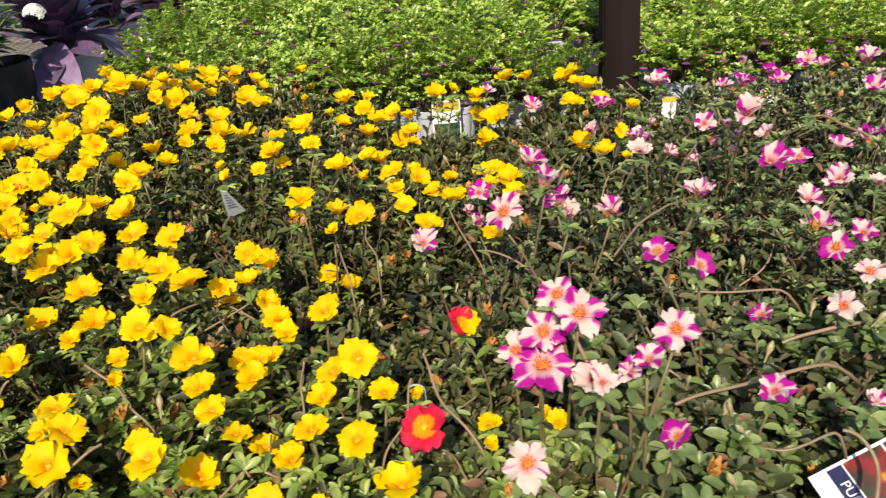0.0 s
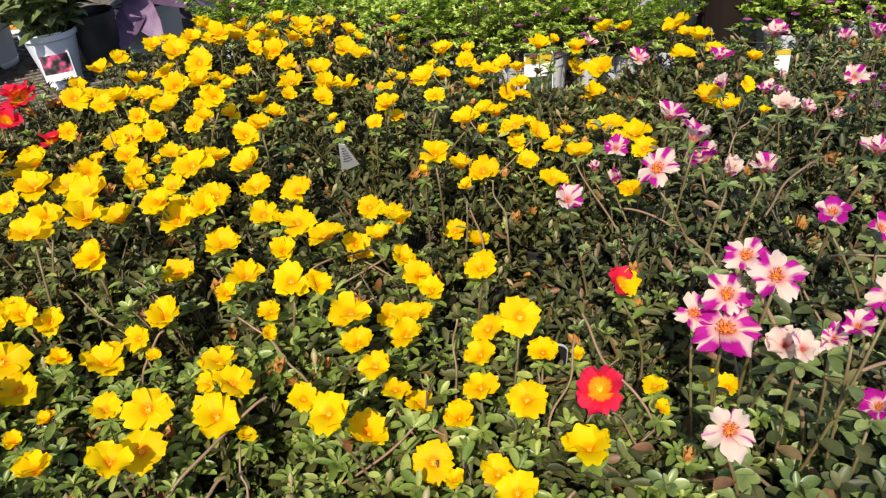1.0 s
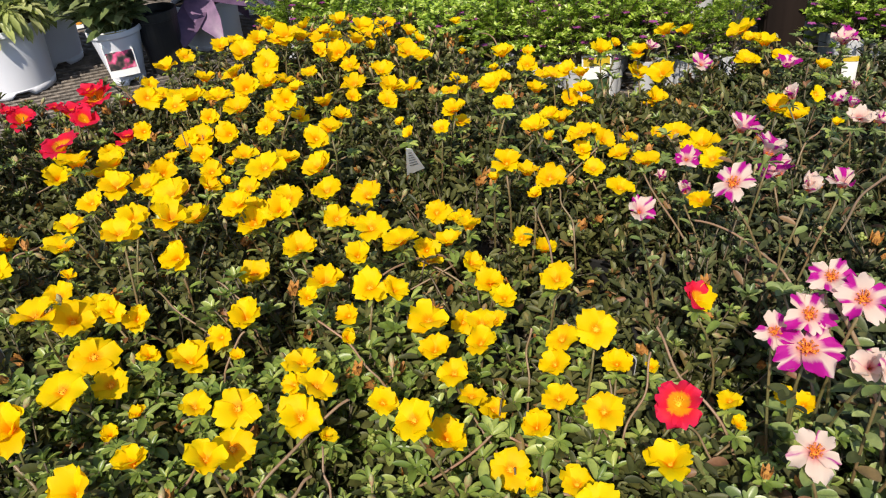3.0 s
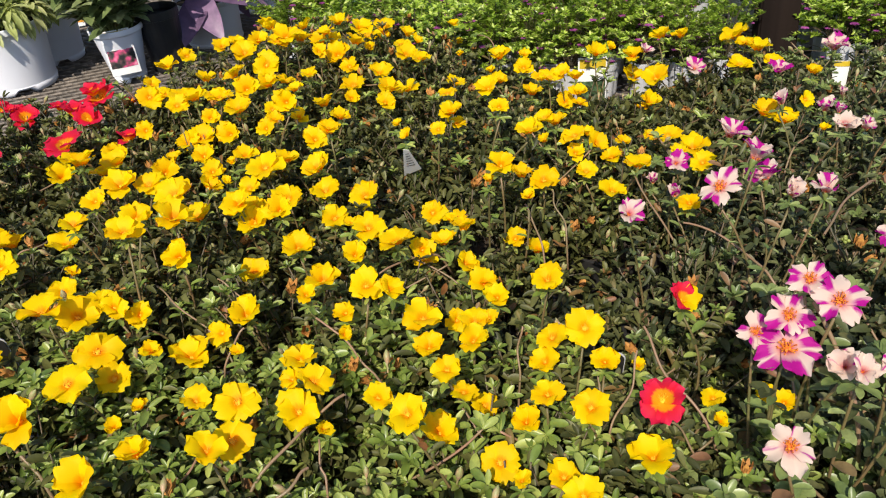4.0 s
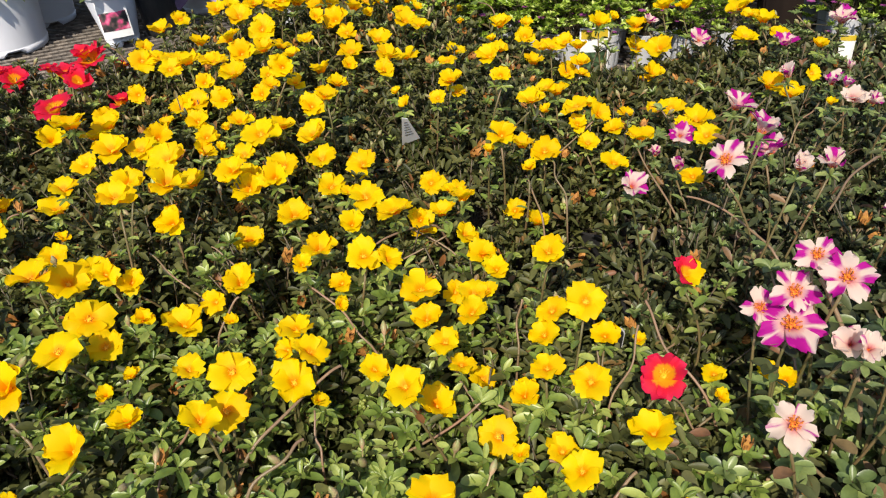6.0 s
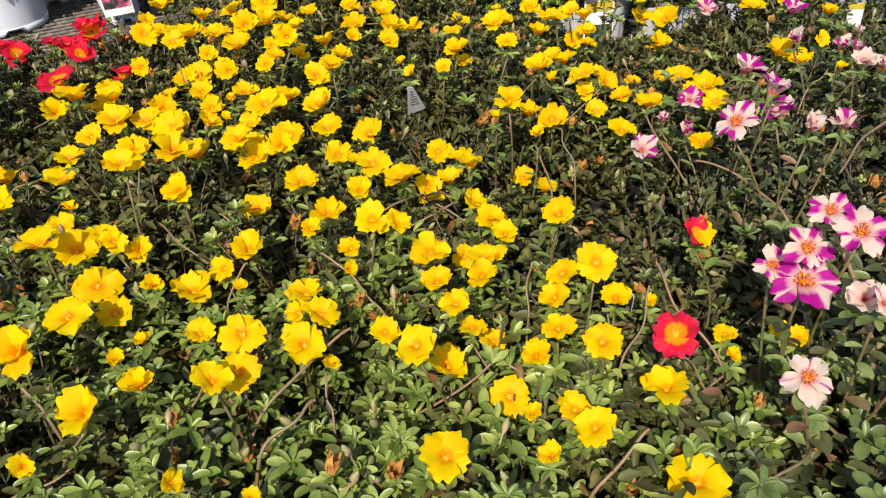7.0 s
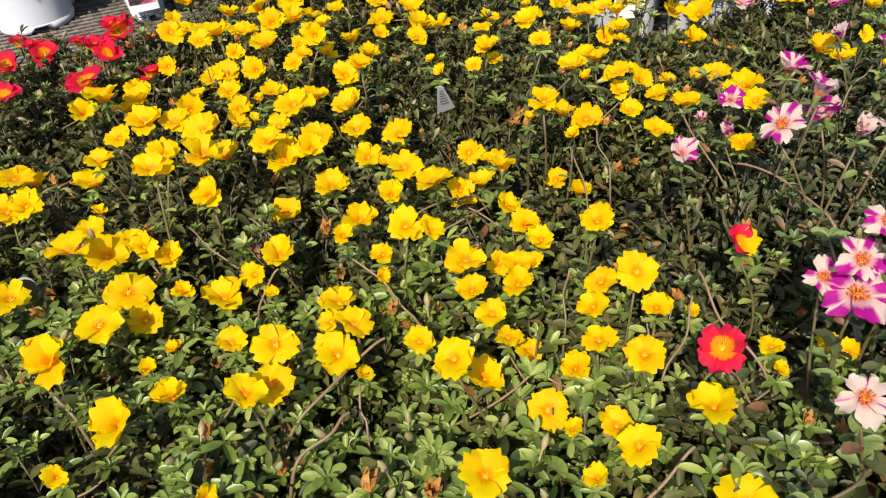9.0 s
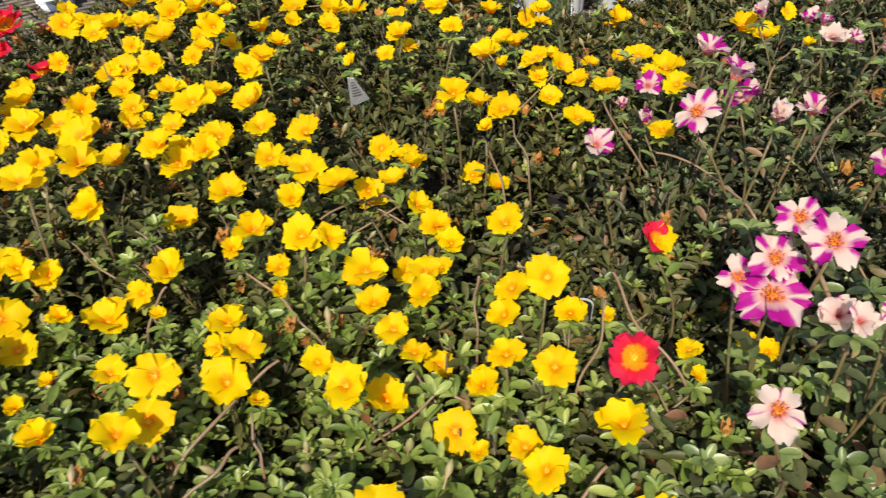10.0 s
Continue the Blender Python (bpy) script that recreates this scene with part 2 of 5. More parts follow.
CALYX = plain_material("calyx", (0.10, 0.17, 0.04), (0.22, 0.24, 0.07), 90.0, 0.45)
BUD = plain_material("bud_skin", (0.22, 0.26, 0.09), (0.46, 0.27, 0.17), 120.0, 0.45)
CAPSULE = plain_material("capsule_skin", (0.18, 0.24, 0.05), (0.36, 0.38, 0.09), 150.0, 0.4)
SPENT = plain_material("withered_petal", (0.24, 0.09, 0.02), (0.55, 0.26, 0.05), 220.0, 0.7)
ANTHER_Y = plain_material("yellow_anther", (0.90, 0.38, 0.003), (0.92, 0.45, 0.005), 300.0, 0.7)
ANTHER_P = plain_material("orange_anther", (0.50, 0.05, 0.01), (0.88, 0.36, 0.015), 700.0, 0.7)
PETALS = {k: petal_material(k + "_petal", k) for k in ("yellow", "red", "striped", "magenta", "pale")}
WHITE_PETAL = leaf_material("white_petal", [(0.0, (0.70, 0.70, 0.64)), (1.0, (0.84, 0.84, 0.80))], rough=0.6, amount=0.25)
POT_WHITE = plain_material("white_plastic", (0.76, 0.77, 0.84), (0.83, 0.84, 0.90), 9.0, 0.42, bump_at=60, strength=0.06)
POT_GREY = plain_material("grey_plastic", (0.50, 0.51, 0.54), (0.64, 0.65, 0.68), 14.0, 0.45, bump_at=60, strength=0.06)
POT_BLACK = plain_material("black_plastic", (0.012, 0.012, 0.013), (0.03, 0.028, 0.026), 20.0, 0.5, bump_at=80, strength=0.1)
SOIL = plain_material("potting_soil", (0.012, 0.009, 0.006), (0.06, 0.042, 0.028), 120.0, 0.95, bump_at=260, strength=1.0)
STEEL = plain_material("dark_steel", (0.05, 0.042, 0.035), (0.17, 0.14, 0.115), 22.0, 0.55, 0.35, bump_at=200, strength=0.25)
WOOD = plain_material("dark_wood", (0.006, 0.004, 0.0032), (0.017, 0.011, 0.0085), 26.0, 0.75, bump_at=60, stretch=(1, 1, 0.06), strength=0.5)
WOOD.node_tree.nodes["Principled BSDF"].inputs["Specular IOR Level"].default_value = 0.08
GRAVEL = plain_material("gravel_ground", (0.012, 0.011, 0.010), (0.035, 0.031, 0.026), 55.0, 0.95, bump_at=70, strength=1.0)
PAPER = plain_material("label_paper", (0.74, 0.74, 0.73), (0.80, 0.80, 0.79), 40.0, 0.4, strength=0.03)
INK = plain_material("dark_ink", (0.02, 0.02, 0.022), (0.05, 0.05, 0.05), 200.0, 0.5, strength=0.03)
BAND_YELLOW = plain_material("yellow_band", (0.52, 0.37, 0.02), (0.60, 0.43, 0.03), 50.0, 0.45, strength=0.03)
BAND_BLUE = plain_material("dark_blue_band", (0.015, 0.017, 0.06), (0.03, 0.03, 0.09), 50.0, 0.45, strength=0.03)


def print_material(name, stops, scale):
    mat, nt, bsdf = material(name)
    nt.links.new(ramp(nt, noise_of(nt, scale, 1.5), stops), bsdf.inputs["Base Color"])
    bsdf.inputs["Roughness"].default_value = 0.35
    return mat


PHOTO_PINK = print_material("pink_flower_photo", [(0.40, (0.02, 0.02, 0.02)), (0.5, (0.10, 0.06, 0.06)), (0.6, (0.62, 0.07, 0.20)), (0.75, (0.75, 0.30, 0.40))], 55)
PHOTO_RED = print_material("red_flower_photo", [(0.36, (0.03, 0.045, 0.02)), (0.47, (0.12, 0.03, 0.02)), (0.60, (0.28, 0.025, 0.025)), (0.70, (0.50, 0.26, 0.02))], 60)
PHOTO_ORANGE = print_material("orange_flower_photo", [(0.35, (0.30, 0.10, 0.02)), (0.5, (0.62, 0.26, 0.02)), (0.68, (0.75, 0.45, 0.04))], 70)
PHOTO_GREEN = print_material("green_plant_photo", [(0.35, (0.01, 0.02, 0.01)), (0.55, (0.05, 0.09, 0.04)), (0.75, (0.16, 0.24, 0.12))], 90)

# ---- ground and benches ----
gs = 60.0
ground = new("ground", mesh_of("ground", [(-gs, -gs, 0), (gs, -gs, 0), (gs, gs, 0), (-gs, gs, 0)], [(0, 1, 2, 3)], GRAVEL, False))
tagged(ground, "grey-brown gravel ground below the benches", "ground", kind="structure")


def mesh_sheet(x0, x1, y0, y1, long_way=0.062, short_way=0.029, strand=0.0012, thick=0.0032):
    """Expanded metal: staggered diamonds between slanting strands."""
    verts, faces = [], []
    nx, ny = int((x1 - x0) / long_way), int((y1 - y0) / short_way)

    def strip(a, b):
        ax, ay = a
        bx, by = b
        dx, dy = bx - ax, by - ay
        l = math.hypot(dx, dy)
        px, py = -dy / l * strand, dx / l * strand
        i = len(verts)
        for x, y, tilt in ((ax + px, ay + py, thick), (ax - px, ay - py, 0), (bx + px, by + py, thick), (bx - px, by - py, 0)):
            verts.append((x, y, tilt))
            verts.append((x, y, tilt - thick * 1.1))
        faces.extend([(i, i + 2, i + 6, i + 4), (i + 1, i + 5, i + 7, i + 3), (i, i + 4, i + 5, i + 1), (i + 2, i + 3, i + 7, i + 6)])

    for j in range(ny):
        for i in range(nx):
            x, y = x0 + i * long_way, y0 + j * short_way
            if abs(x + 0.125 - 0.897) < 0.09 and abs(y + 2.075 - 2.13) < 0.06:
                continue  # cut out round the post
            m = (x + long_way / 2, y + short_way / 2)
            strip((x, y), m)
            strip(m, (x + long_way, y))
            strip((x, y + short_way), m)
            strip(m, (x + long_way, y + short_way))
    return mesh_of("mesh_sheet", verts, faces, STEEL, False)


def bench(x0, x1, y0, y1, label):
    b = thing("bench", (x0 + x1) / 2, (y0 + y1) / 2, 0, label, "bench", "plant benches")
    me = mesh_sheet(x0 - (x0 + x1) / 2, x1 - (x0 + x1) / 2, y0 - (y0 + y1) / 2, y1 - (y0 + y1) / 2)
    part("mesh_top", me, b, pose(0, 0, BENCH - 0.003), "dark expanded-metal bench top", "stuff")
    w, d = x1 - x0, y1 - y0
    for sy in (-1, 1):
        part_bm("side_rail", box_bm(w, 0.04, 0.05, 0.004), STEEL, b, m=pose(0, sy * (d / 2 + 0.02), BENCH - 0.032))
    for sx in (-1, 1):
        part_bm("end_rail", box_bm(0.04, d, 0.05, 0.004), STEEL, b, m=pose(sx * (w / 2 + 0.02), 0, BENCH - 0.032))
    for k in range(3):
        part_bm("cross_bar", box_bm(0.03, d, 0.03, 0.003), STEEL, b, m=pose((k - 1) * w / 4, 0, BENCH - 0.028))
    for sx in (-1, 1):
        for sy in (-1, 1):
            part_bm("leg", box_bm(0.05, 0.05, BENCH - 0.06, 0.004), STEEL, b, m=pose(sx * w * 0.46, sy * d * 0.44, (BENCH - 0.06) / 2))
    return b


bench(-1.75, 2.0, 0.55, 3.6, "dark expanded-metal plant bench crowded with potted flowers")

post = tagged(new("post", None), "dark-stained wooden post leaning slightly as it rises past the bench", "post", kind="structure")
post.matrix_basis = pose(0.897, 2.15, BENCH + 0.06, -12, 0, 0)
part_bm("shaft", box_bm(0.083, 0.045, 3.2, 0.004, (0, 0, 0.78)), WOOD, post)

# ---- purslane: each plant's place and its open flowers ----
BEDS = []


def bed(colour, x, y, *flowers):
    """A plant's place and its flowers: each one's place, size and bearing."""
    BEDS.append((colour, x, y, flowers))


bed("yellow", -0.38, 1.25, (-0.345, 1.300, 0.985, 1.00, "d"), (-0.330, 1.215, 0.990, 1.00, "d"))
bed("yellow", -0.36, 1.01, (-0.300, 1.050, 0.985, 1.00, "d"), (-0.315, 0.980, 0.990, 1.00, "d"))
bed("yellow", -0.13, 0.95, (-0.086, 1.066, 0.974, 0.97, "f"), (-0.050, 1.036, 0.965, 0.58, "b"), (-0.101, 1.027, 1.008, 1.00, "f"), (-0.053, 0.997, 0.981, 0.59, "b"), (-0.126, 0.983, 1.009, 1.21, "s"), (-0.022, 0.969, 0.982, 1.03, "b"), (-0.051, 0.932, 0.992, 1.23, "s"), (-0.108, 0.911, 0.948, 0.66, "v"))
bed("yellow", 0.1, 0.98, (0.105, 1.062, 1.000, 0.94, "s"), (0.179, 1.034, 0.976, 0.80, "f"), (0.103, 1.033, 1.001, 0.62, "l"), (0.127, 1.028, 1.005, 0.81, "r"), (0.015, 1.023, 0.987, 0.78, "f"), (0.130, 1.011, 0.959, 0.50, "r"), (0.111, 1.011, 0.985, 1.07, "d"), (0.065, 0.999, 1.010, 0.94, "f"), (0.070, 0.966, 1.000, 0.92, "f"), (0.058, 0.945, 1.015, 0.85, "d"), (0.040, 0.875, 0.983, 0.52, "r"), (0.103, 0.862, 0.984, 0.50, "b"))
bed("yellow", 0.31, 0.97, (0.366, 1.076, 1.018, 0.97, "f"), (0.331, 1.073, 0.979, 0.80, "f"), (0.386, 1.071, 0.979, 0.81, "v"), (0.416, 1.067, 0.977, 0.50, "b"), (0.275, 1.055, 0.940, 0.67, "r"), (0.256, 1.047, 0.968, 0.63, "s"), (0.243, 1.042, 1.002, 0.79, "d"), (0.525, 1.042, 0.964, 0.54, "l"), (0.478, 1.040, 0.963, 0.58, "s"), (0.536, 1.031, 0.965, 0.62, "s"), (0.329, 1.012, 1.001, 0.79, "d"), (0.476, 1.009, 0.967, 0.50, "b"), (0.365, 1.006, 0.990, 0.91, "f"), (0.311, 1.001, 0.979, 0.77, "v"), (0.237, 0.998, 0.970, 0.99, "s"), (0.288, 0.976, 0.958, 0.92, "f"), (0.216, 0.968, 1.028, 0.99, "d"), (0.338, 0.949, 0.974, 0.75, "d"), (0.305, 0.948, 0.969, 0.50, "s"), (0.403, 0.940, 1.010, 1.07, "s"), (0.349, 0.921, 0.987, 0.95, "d"), (0.422, 0.892, 0.961, 1.20, "d"), (0.240, 0.889, 0.995, 0.97, "f"), (0.312, 0.863, 1.033, 0.50, "l"))
bed("yellow", -0.14, 1.18, (-0.225, 1.271, 0.996, 1.11, "s"), (-0.074, 1.270, 1.059, 1.12, "s"), (-0.198, 1.258, 1.032, 0.76, "d"), (-0.112, 1.244, 1.046, 0.89, "d"), (-0.279, 1.221, 0.999, 1.04, "v"), (-0.057, 1.220, 1.062, 1.16, "s"), (-0.304, 1.219, 0.994, 1.00, "d"), (-0.195, 1.219, 0.989, 0.59, "b"), (-0.054, 1.200, 1.021, 1.06, "v"), (-0.202, 1.200, 0.978, 0.93, "d"), (-0.100, 1.192, 1.062, 0.94, "s"), (-0.141, 1.169, 0.987, 0.89, "s"), (-0.093, 1.155, 0.979, 0.87, "v"), (-0.112, 1.145, 0.997, 0.79, "v"), (-0.145, 1.131, 0.999, 1.20, "f"), (-0.165, 1.114, 1.024, 1.15, "s"), (-0.110, 1.093, 0.985, 1.11, "f"), (-0.051, 1.087, 0.988, 0.66, "c"), (-0.225, 1.082, 0.988, 1.00, "d"))
bed("yellow", 0.09, 1.18, (0.120, 1.281, 1.004, 0.53, "s"), (0.143, 1.259, 1.013, 0.97, "d"), (0.006, 1.245, 0.964, 0.99, "v"), (0.066, 1.238, 1.004, 0.97, "d"), (0.178, 1.234, 1.011, 0.99, "s"), (0.132, 1.226, 0.998, 0.82, "d"), (0.114, 1.151, 1.024, 0.91, "s"), (0.027, 1.144, 0.986, 1.13, "s"), (0.184, 1.140, 1.017, 0.74, "r"), (0.161, 1.134, 1.027, 0.96, "f"), (0.134, 1.132, 0.994, 0.76, "l"), (0.003, 1.127, 0.974, 0.73, "l"), (0.105, 1.120, 1.028, 0.56, "s"), (0.140, 1.102, 0.991, 0.50, "r"), (-0.022, 1.101, 0.970, 1.19, "s"), (0.032, 1.093, 0.979, 0.50, "b"))
bed("yellow", 0.3, 1.18, (0.206, 1.265, 0.961, 0.77, "s"), (0.203, 1.260, 0.978, 0.87, "v"), (0.254, 1.245, 0.969, 0.80, "d"), (0.274, 1.199, 0.977, 0.89, "d"), (0.288, 1.166, 0.983, 0.76, "d"), (0.247, 1.135, 0.979, 0.60, "d"), (0.279, 1.129, 0.985, 0.50, "s"), (0.336, 1.126, 1.035, 0.87, "d"), (0.266, 1.124, 0.986, 0.80, "d"), (0.265, 1.096, 0.987, 0.82, "d"), (0.220, 1.094, 1.019, 0.99, "d"), (0.339, 1.094, 0.991, 0.82, "d"), (0.224, 1.077, 0.997, 0.83, "d"))
bed("yellow", -0.2, 1.4, (-0.186, 1.513, 0.977, 0.73, "b"), (-0.116, 1.465, 1.005, 1.00, "v"), (-0.177, 1.462, 0.985, 1.14, "s"), (-0.235, 1.451, 1.010, 1.10, "s"), (-0.322, 1.448, 0.991, 1.08, "s"), (-0.242, 1.424, 1.010, 1.13, "s"), (-0.089, 1.419, 1.005, 0.89, "v"), (-0.252, 1.396, 1.042, 1.27, "s"), (-0.164, 1.384, 1.010, 0.95, "s"), (-0.193, 1.371, 1.019, 1.16, "s"), (-0.228, 1.356, 1.002, 0.86, "l"), (-0.086, 1.335, 0.988, 1.04, "s"), (-0.331, 1.314, 0.968, 0.89, "s"))
bed("yellow", 0.03, 1.4, (0.041, 1.478, 1.017, 0.98, "v"), (0.064, 1.477, 1.032, 1.01, "s"), (-0.059, 1.471, 1.000, 0.83, "s"), (0.001, 1.466, 0.995, 0.90, "s"), (-0.070, 1.442, 1.004, 0.50, "b"), (-0.021, 1.429, 1.005, 1.19, "d"), (0.055, 1.412, 1.010, 1.16, "s"), (-0.089, 1.398, 0.996, 0.84, "s"), (0.066, 1.392, 0.986, 1.01, "d"), (-0.060, 1.389, 1.004, 0.50, "b"), (0.023, 1.370, 0.990, 0.99, "s"), (0.123, 1.367, 0.989, 0.90, "d"), (-0.020, 1.356, 1.014, 0.74, "s"), (-0.011, 1.335, 0.998, 0.81, "v"), (0.097, 1.302, 1.000, 0.90, "s"), (-0.002, 1.300, 1.000, 1.02, "s"), (0.033, 1.299, 1.014, 1.06, "v"), (-0.014, 1.296, 1.028, 1.01, "s"))
bed("yellow", 0.26, 1.4, (0.282, 1.502, 1.071, 0.95, "s"), (0.297, 1.455, 1.062, 0.71, "v"), (0.331, 1.411, 1.051, 1.00, "s"), (0.323, 1.410, 0.988, 0.83, "s"), (0.351, 1.402, 0.983, 0.93, "d"), (0.207, 1.373, 0.957, 0.94, "f"), (0.281, 1.344, 1.018, 0.50, "b"), (0.242, 1.334, 0.972, 0.59, "s"), (0.232, 1.333, 0.971, 0.52, "s"), (0.311, 1.329, 0.942, 0.79, "v"), (0.296, 1.323, 1.053, 0.89, "d"), (0.339, 1.314, 0.936, 0.86, "s"), (0.328, 1.310, 1.014, 0.58, "b"), (0.250, 1.299, 0.983, 0.86, "s"), (0.226, 1.289, 0.969, 0.86, "s"))
bed("yellow", 0.45, 1.45, (0.479, 1.557, 0.952, 0.65, "s"), (0.426, 1.550, 0.971, 0.70, "b"), (0.432, 1.501, 0.981, 0.91, "r"), (0.357, 1.485, 0.996, 0.60, "b"), (0.449, 1.480, 0.970, 0.75, "s"), (0.395, 1.475, 1.008, 0.96, "l"), (0.399, 1.471, 0.983, 0.84, "v"), (0.552, 1.462, 0.991, 1.03, "s"), (0.409, 1.434, 0.975, 0.76, "d"), (0.702, 1.431, 1.024, 0.50, "b"), (0.475, 1.426, 0.988, 0.94, "s"), (0.521, 1.412, 1.011, 0.61, "s"), (0.551, 1.408, 0.996, 0.76, "d"), (0.441, 1.403, 0.964, 0.93, "s"), (0.515, 1.316, 0.995, 0.67, "s"))
bed("yellow", -0.22, 1.63, (-0.154, 1.748, 1.013, 1.10, "s"), (-0.267, 1.718, 0.995, 0.84, "s"), (-0.292, 1.706, 0.996, 1.17, "f"), (-0.230, 1.700, 1.001, 1.09, "s"), (-0.153, 1.655, 1.013, 0.98, "s"), (-0.190, 1.651, 1.016, 1.17, "s"), (-0.145, 1.641, 1.019, 1.14, "s"), (-0.214, 1.632, 1.010, 0.96, "f"), (-0.156, 1.611, 0.995, 0.88, "v"), (-0.173, 1.602, 0.969, 1.14, "s"), (-0.259, 1.599, 0.985, 0.88, "v"), (-0.193, 1.592, 0.965, 1.01, "s"), (-0.297, 1.552, 0.975, 0.82, "v"))
bed("yellow", 0, 1.62, (0.049, 1.722, 0.969, 0.79, "v"), (-0.058, 1.720, 1.009, 0.95, "s"), (0.010, 1.683, 0.980, 0.97, "s"), (-0.075, 1.678, 1.019, 1.02, "v"), (-0.028, 1.660, 1.016, 0.70, "s"), (-0.098, 1.643, 1.028, 1.20, "v"), (0.046, 1.630, 0.980, 0.93, "s"), (-0.089, 1.566, 1.029, 1.13, "s"), (-0.037, 1.563, 1.027, 0.65, "s"), (0.002, 1.556, 1.015, 0.73, "s"), (-0.103, 1.541, 1.000, 1.12, "v"), (-0.028, 1.536, 1.022, 0.73, "s"), (-0.040, 1.523, 1.015, 0.81, "v"), (0.001, 1.520, 1.056, 1.05, "v"))
bed("yellow", 0.22, 1.62, (0.227, 1.730, 0.985, 0.88, "s"), (0.118, 1.707, 0.992, 1.15, "s"), (0.117, 1.652, 0.990, 0.98, "v"), (0.217, 1.645, 1.005, 0.72, "s"), (0.234, 1.552, 0.997, 0.71, "s"), (0.147, 1.551, 0.999, 0.50, "b"), (0.228, 1.537, 1.023, 0.91, "s"), (0.210, 1.512, 1.007, 0.64, "s"), (0.164, 1.505, 1.003, 0.60, "l"))
bed("yellow", 0.4, 1.67, (0.368, 1.747, 0.982, 0.73, "s"), (0.382, 1.730, 0.987, 0.93, "s"), (0.354, 1.721, 0.966, 0.93, "s"), (0.423, 1.707, 0.995, 0.76, "s"), (0.405, 1.691, 0.958, 0.91, "v"), (0.426, 1.684, 0.978, 0.79, "d"), (0.397, 1.678, 1.014, 0.77, "d"), (0.426, 1.670, 0.966, 0.60, "s"), (0.377, 1.555, 0.991, 0.94, "s"), (0.361, 1.546, 1.002, 0.71, "s"))
bed("yellow", -0.28, 1.85, (-0.423, 2.080, 0.912, 1.27, "s"), (-0.360, 2.050, 0.942, 1.04, "f"), (-0.189, 1.894, 1.019, 0.97, "s"), (-0.203, 1.856, 1.025, 0.95, "s"), (-0.229, 1.811, 0.983, 1.03, "s"), (-0.301, 1.745, 1.003, 0.86, "s"))
bed("yellow", -0.07, 1.86, (-0.133, 1.937, 1.029, 0.86, "s"), (-0.075, 1.927, 1.010, 1.21, "s"), (-0.036, 1.920, 1.005, 1.20, "s"), (-0.013, 1.919, 1.003, 1.08, "s"), (-0.019, 1.898, 1.027, 0.94, "s"), (-0.093, 1.892, 1.028, 1.33, "s"), (-0.108, 1.888, 1.018, 0.95, "s"), (-0.140, 1.878, 1.027, 1.04, "s"), (0.006, 1.865, 0.997, 1.19, "d"), (-0.160, 1.844, 1.017, 1.14, "d"), (-0.022, 1.836, 1.012, 0.85, "v"), (-0.104, 1.783, 1.014, 1.14, "d"), (-0.029, 1.766, 0.999, 0.87, "s"))
bed("yellow", 0.12, 1.86, (0.145, 1.959, 0.978, 0.73, "b"), (0.114, 1.947, 0.980, 0.79, "s"), (0.061, 1.908, 0.988, 0.81, "b"), (0.039, 1.888, 1.011, 1.16, "s"), (0.132, 1.862, 0.991, 1.08, "s"), (0.159, 1.848, 0.988, 1.01, "s"), (0.029, 1.838, 0.983, 0.89, "d"), (0.042, 1.790, 0.967, 1.05, "s"), (0.092, 1.787, 0.987, 1.12, "d"), (0.142, 1.752, 0.971, 1.01, "s"))
bed("yellow", 0.32, 1.89, (0.227, 1.908, 0.966, 0.50, "b"), (0.301, 1.902, 0.963, 1.11, "s"), (0.348, 1.884, 0.968, 0.70, "b"), (0.299, 1.866, 0.931, 1.01, "s"), (0.343, 1.815, 0.971, 1.05, "v"), (0.284, 1.785, 0.980, 0.53, "b"))
bed("yellow", 0.58, 1.66, (0.552, 1.737, 0.932, 1.08, "s"), (0.521, 1.586, 0.945, 0.57, "r"), (0.735, 1.573, 0.999, 0.69, "r"), (0.707, 1.565, 0.973, 0.98, "s"), (0.540, 1.551, 0.964, 0.95, "d"), (0.667, 1.541, 0.998, 1.08, "s"))
bed("yellow", 0.74, 1.84, (0.667, 2.044, 0.934, 1.00, "s"), (0.713, 1.864, 0.996, 1.25, "s"), (0.728, 1.843, 0.987, 0.77, "s"), (0.742, 1.817, 0.988, 1.16, "s"), (0.713, 1.808, 0.963, 0.95, "s"), (0.748, 1.755, 0.987, 0.84, "s"), (0.780, 1.675, 0.998, 0.73, "b"))
bed("yellow", -0.1, 2.04, (-0.110, 2.089, 0.979, 1.08, "s"), (-0.018, 2.020, 1.006, 1.02, "s"), (-0.159, 1.992, 1.021, 0.90, "s"))
bed("yellow", 0.1, 2.06, (0.215, 2.073, 0.932, 0.72, "s"), (0.070, 2.054, 0.984, 1.04, "s"), (0.063, 2.044, 0.963, 0.99, "b"), (0.119, 2.027, 0.972, 0.95, "s"), (0.213, 2.018, 0.990, 0.69, "s"), (0.024, 2.018, 0.994, 1.21, "s"), (0.044, 1.988, 0.989, 1.09, "s"))
bed("yellow", 0.53, 1.78, (0.616, 2.000, 0.952, 1.15, "s"), (0.558, 1.926, 0.900, 1.17, "s"), (0.552, 1.921, 0.945, 1.06, "s"), (0.508, 1.909, 0.964, 0.72, "b"), (0.584, 1.861, 0.924, 1.33, "s"), (0.471, 1.837, 0.984, 1.07, "s"), (0.510, 1.814, 0.859, 0.70, "b"), (0.538, 1.738, 0.922, 0.65, "s"))
bed("red", -0.64, 1.47)
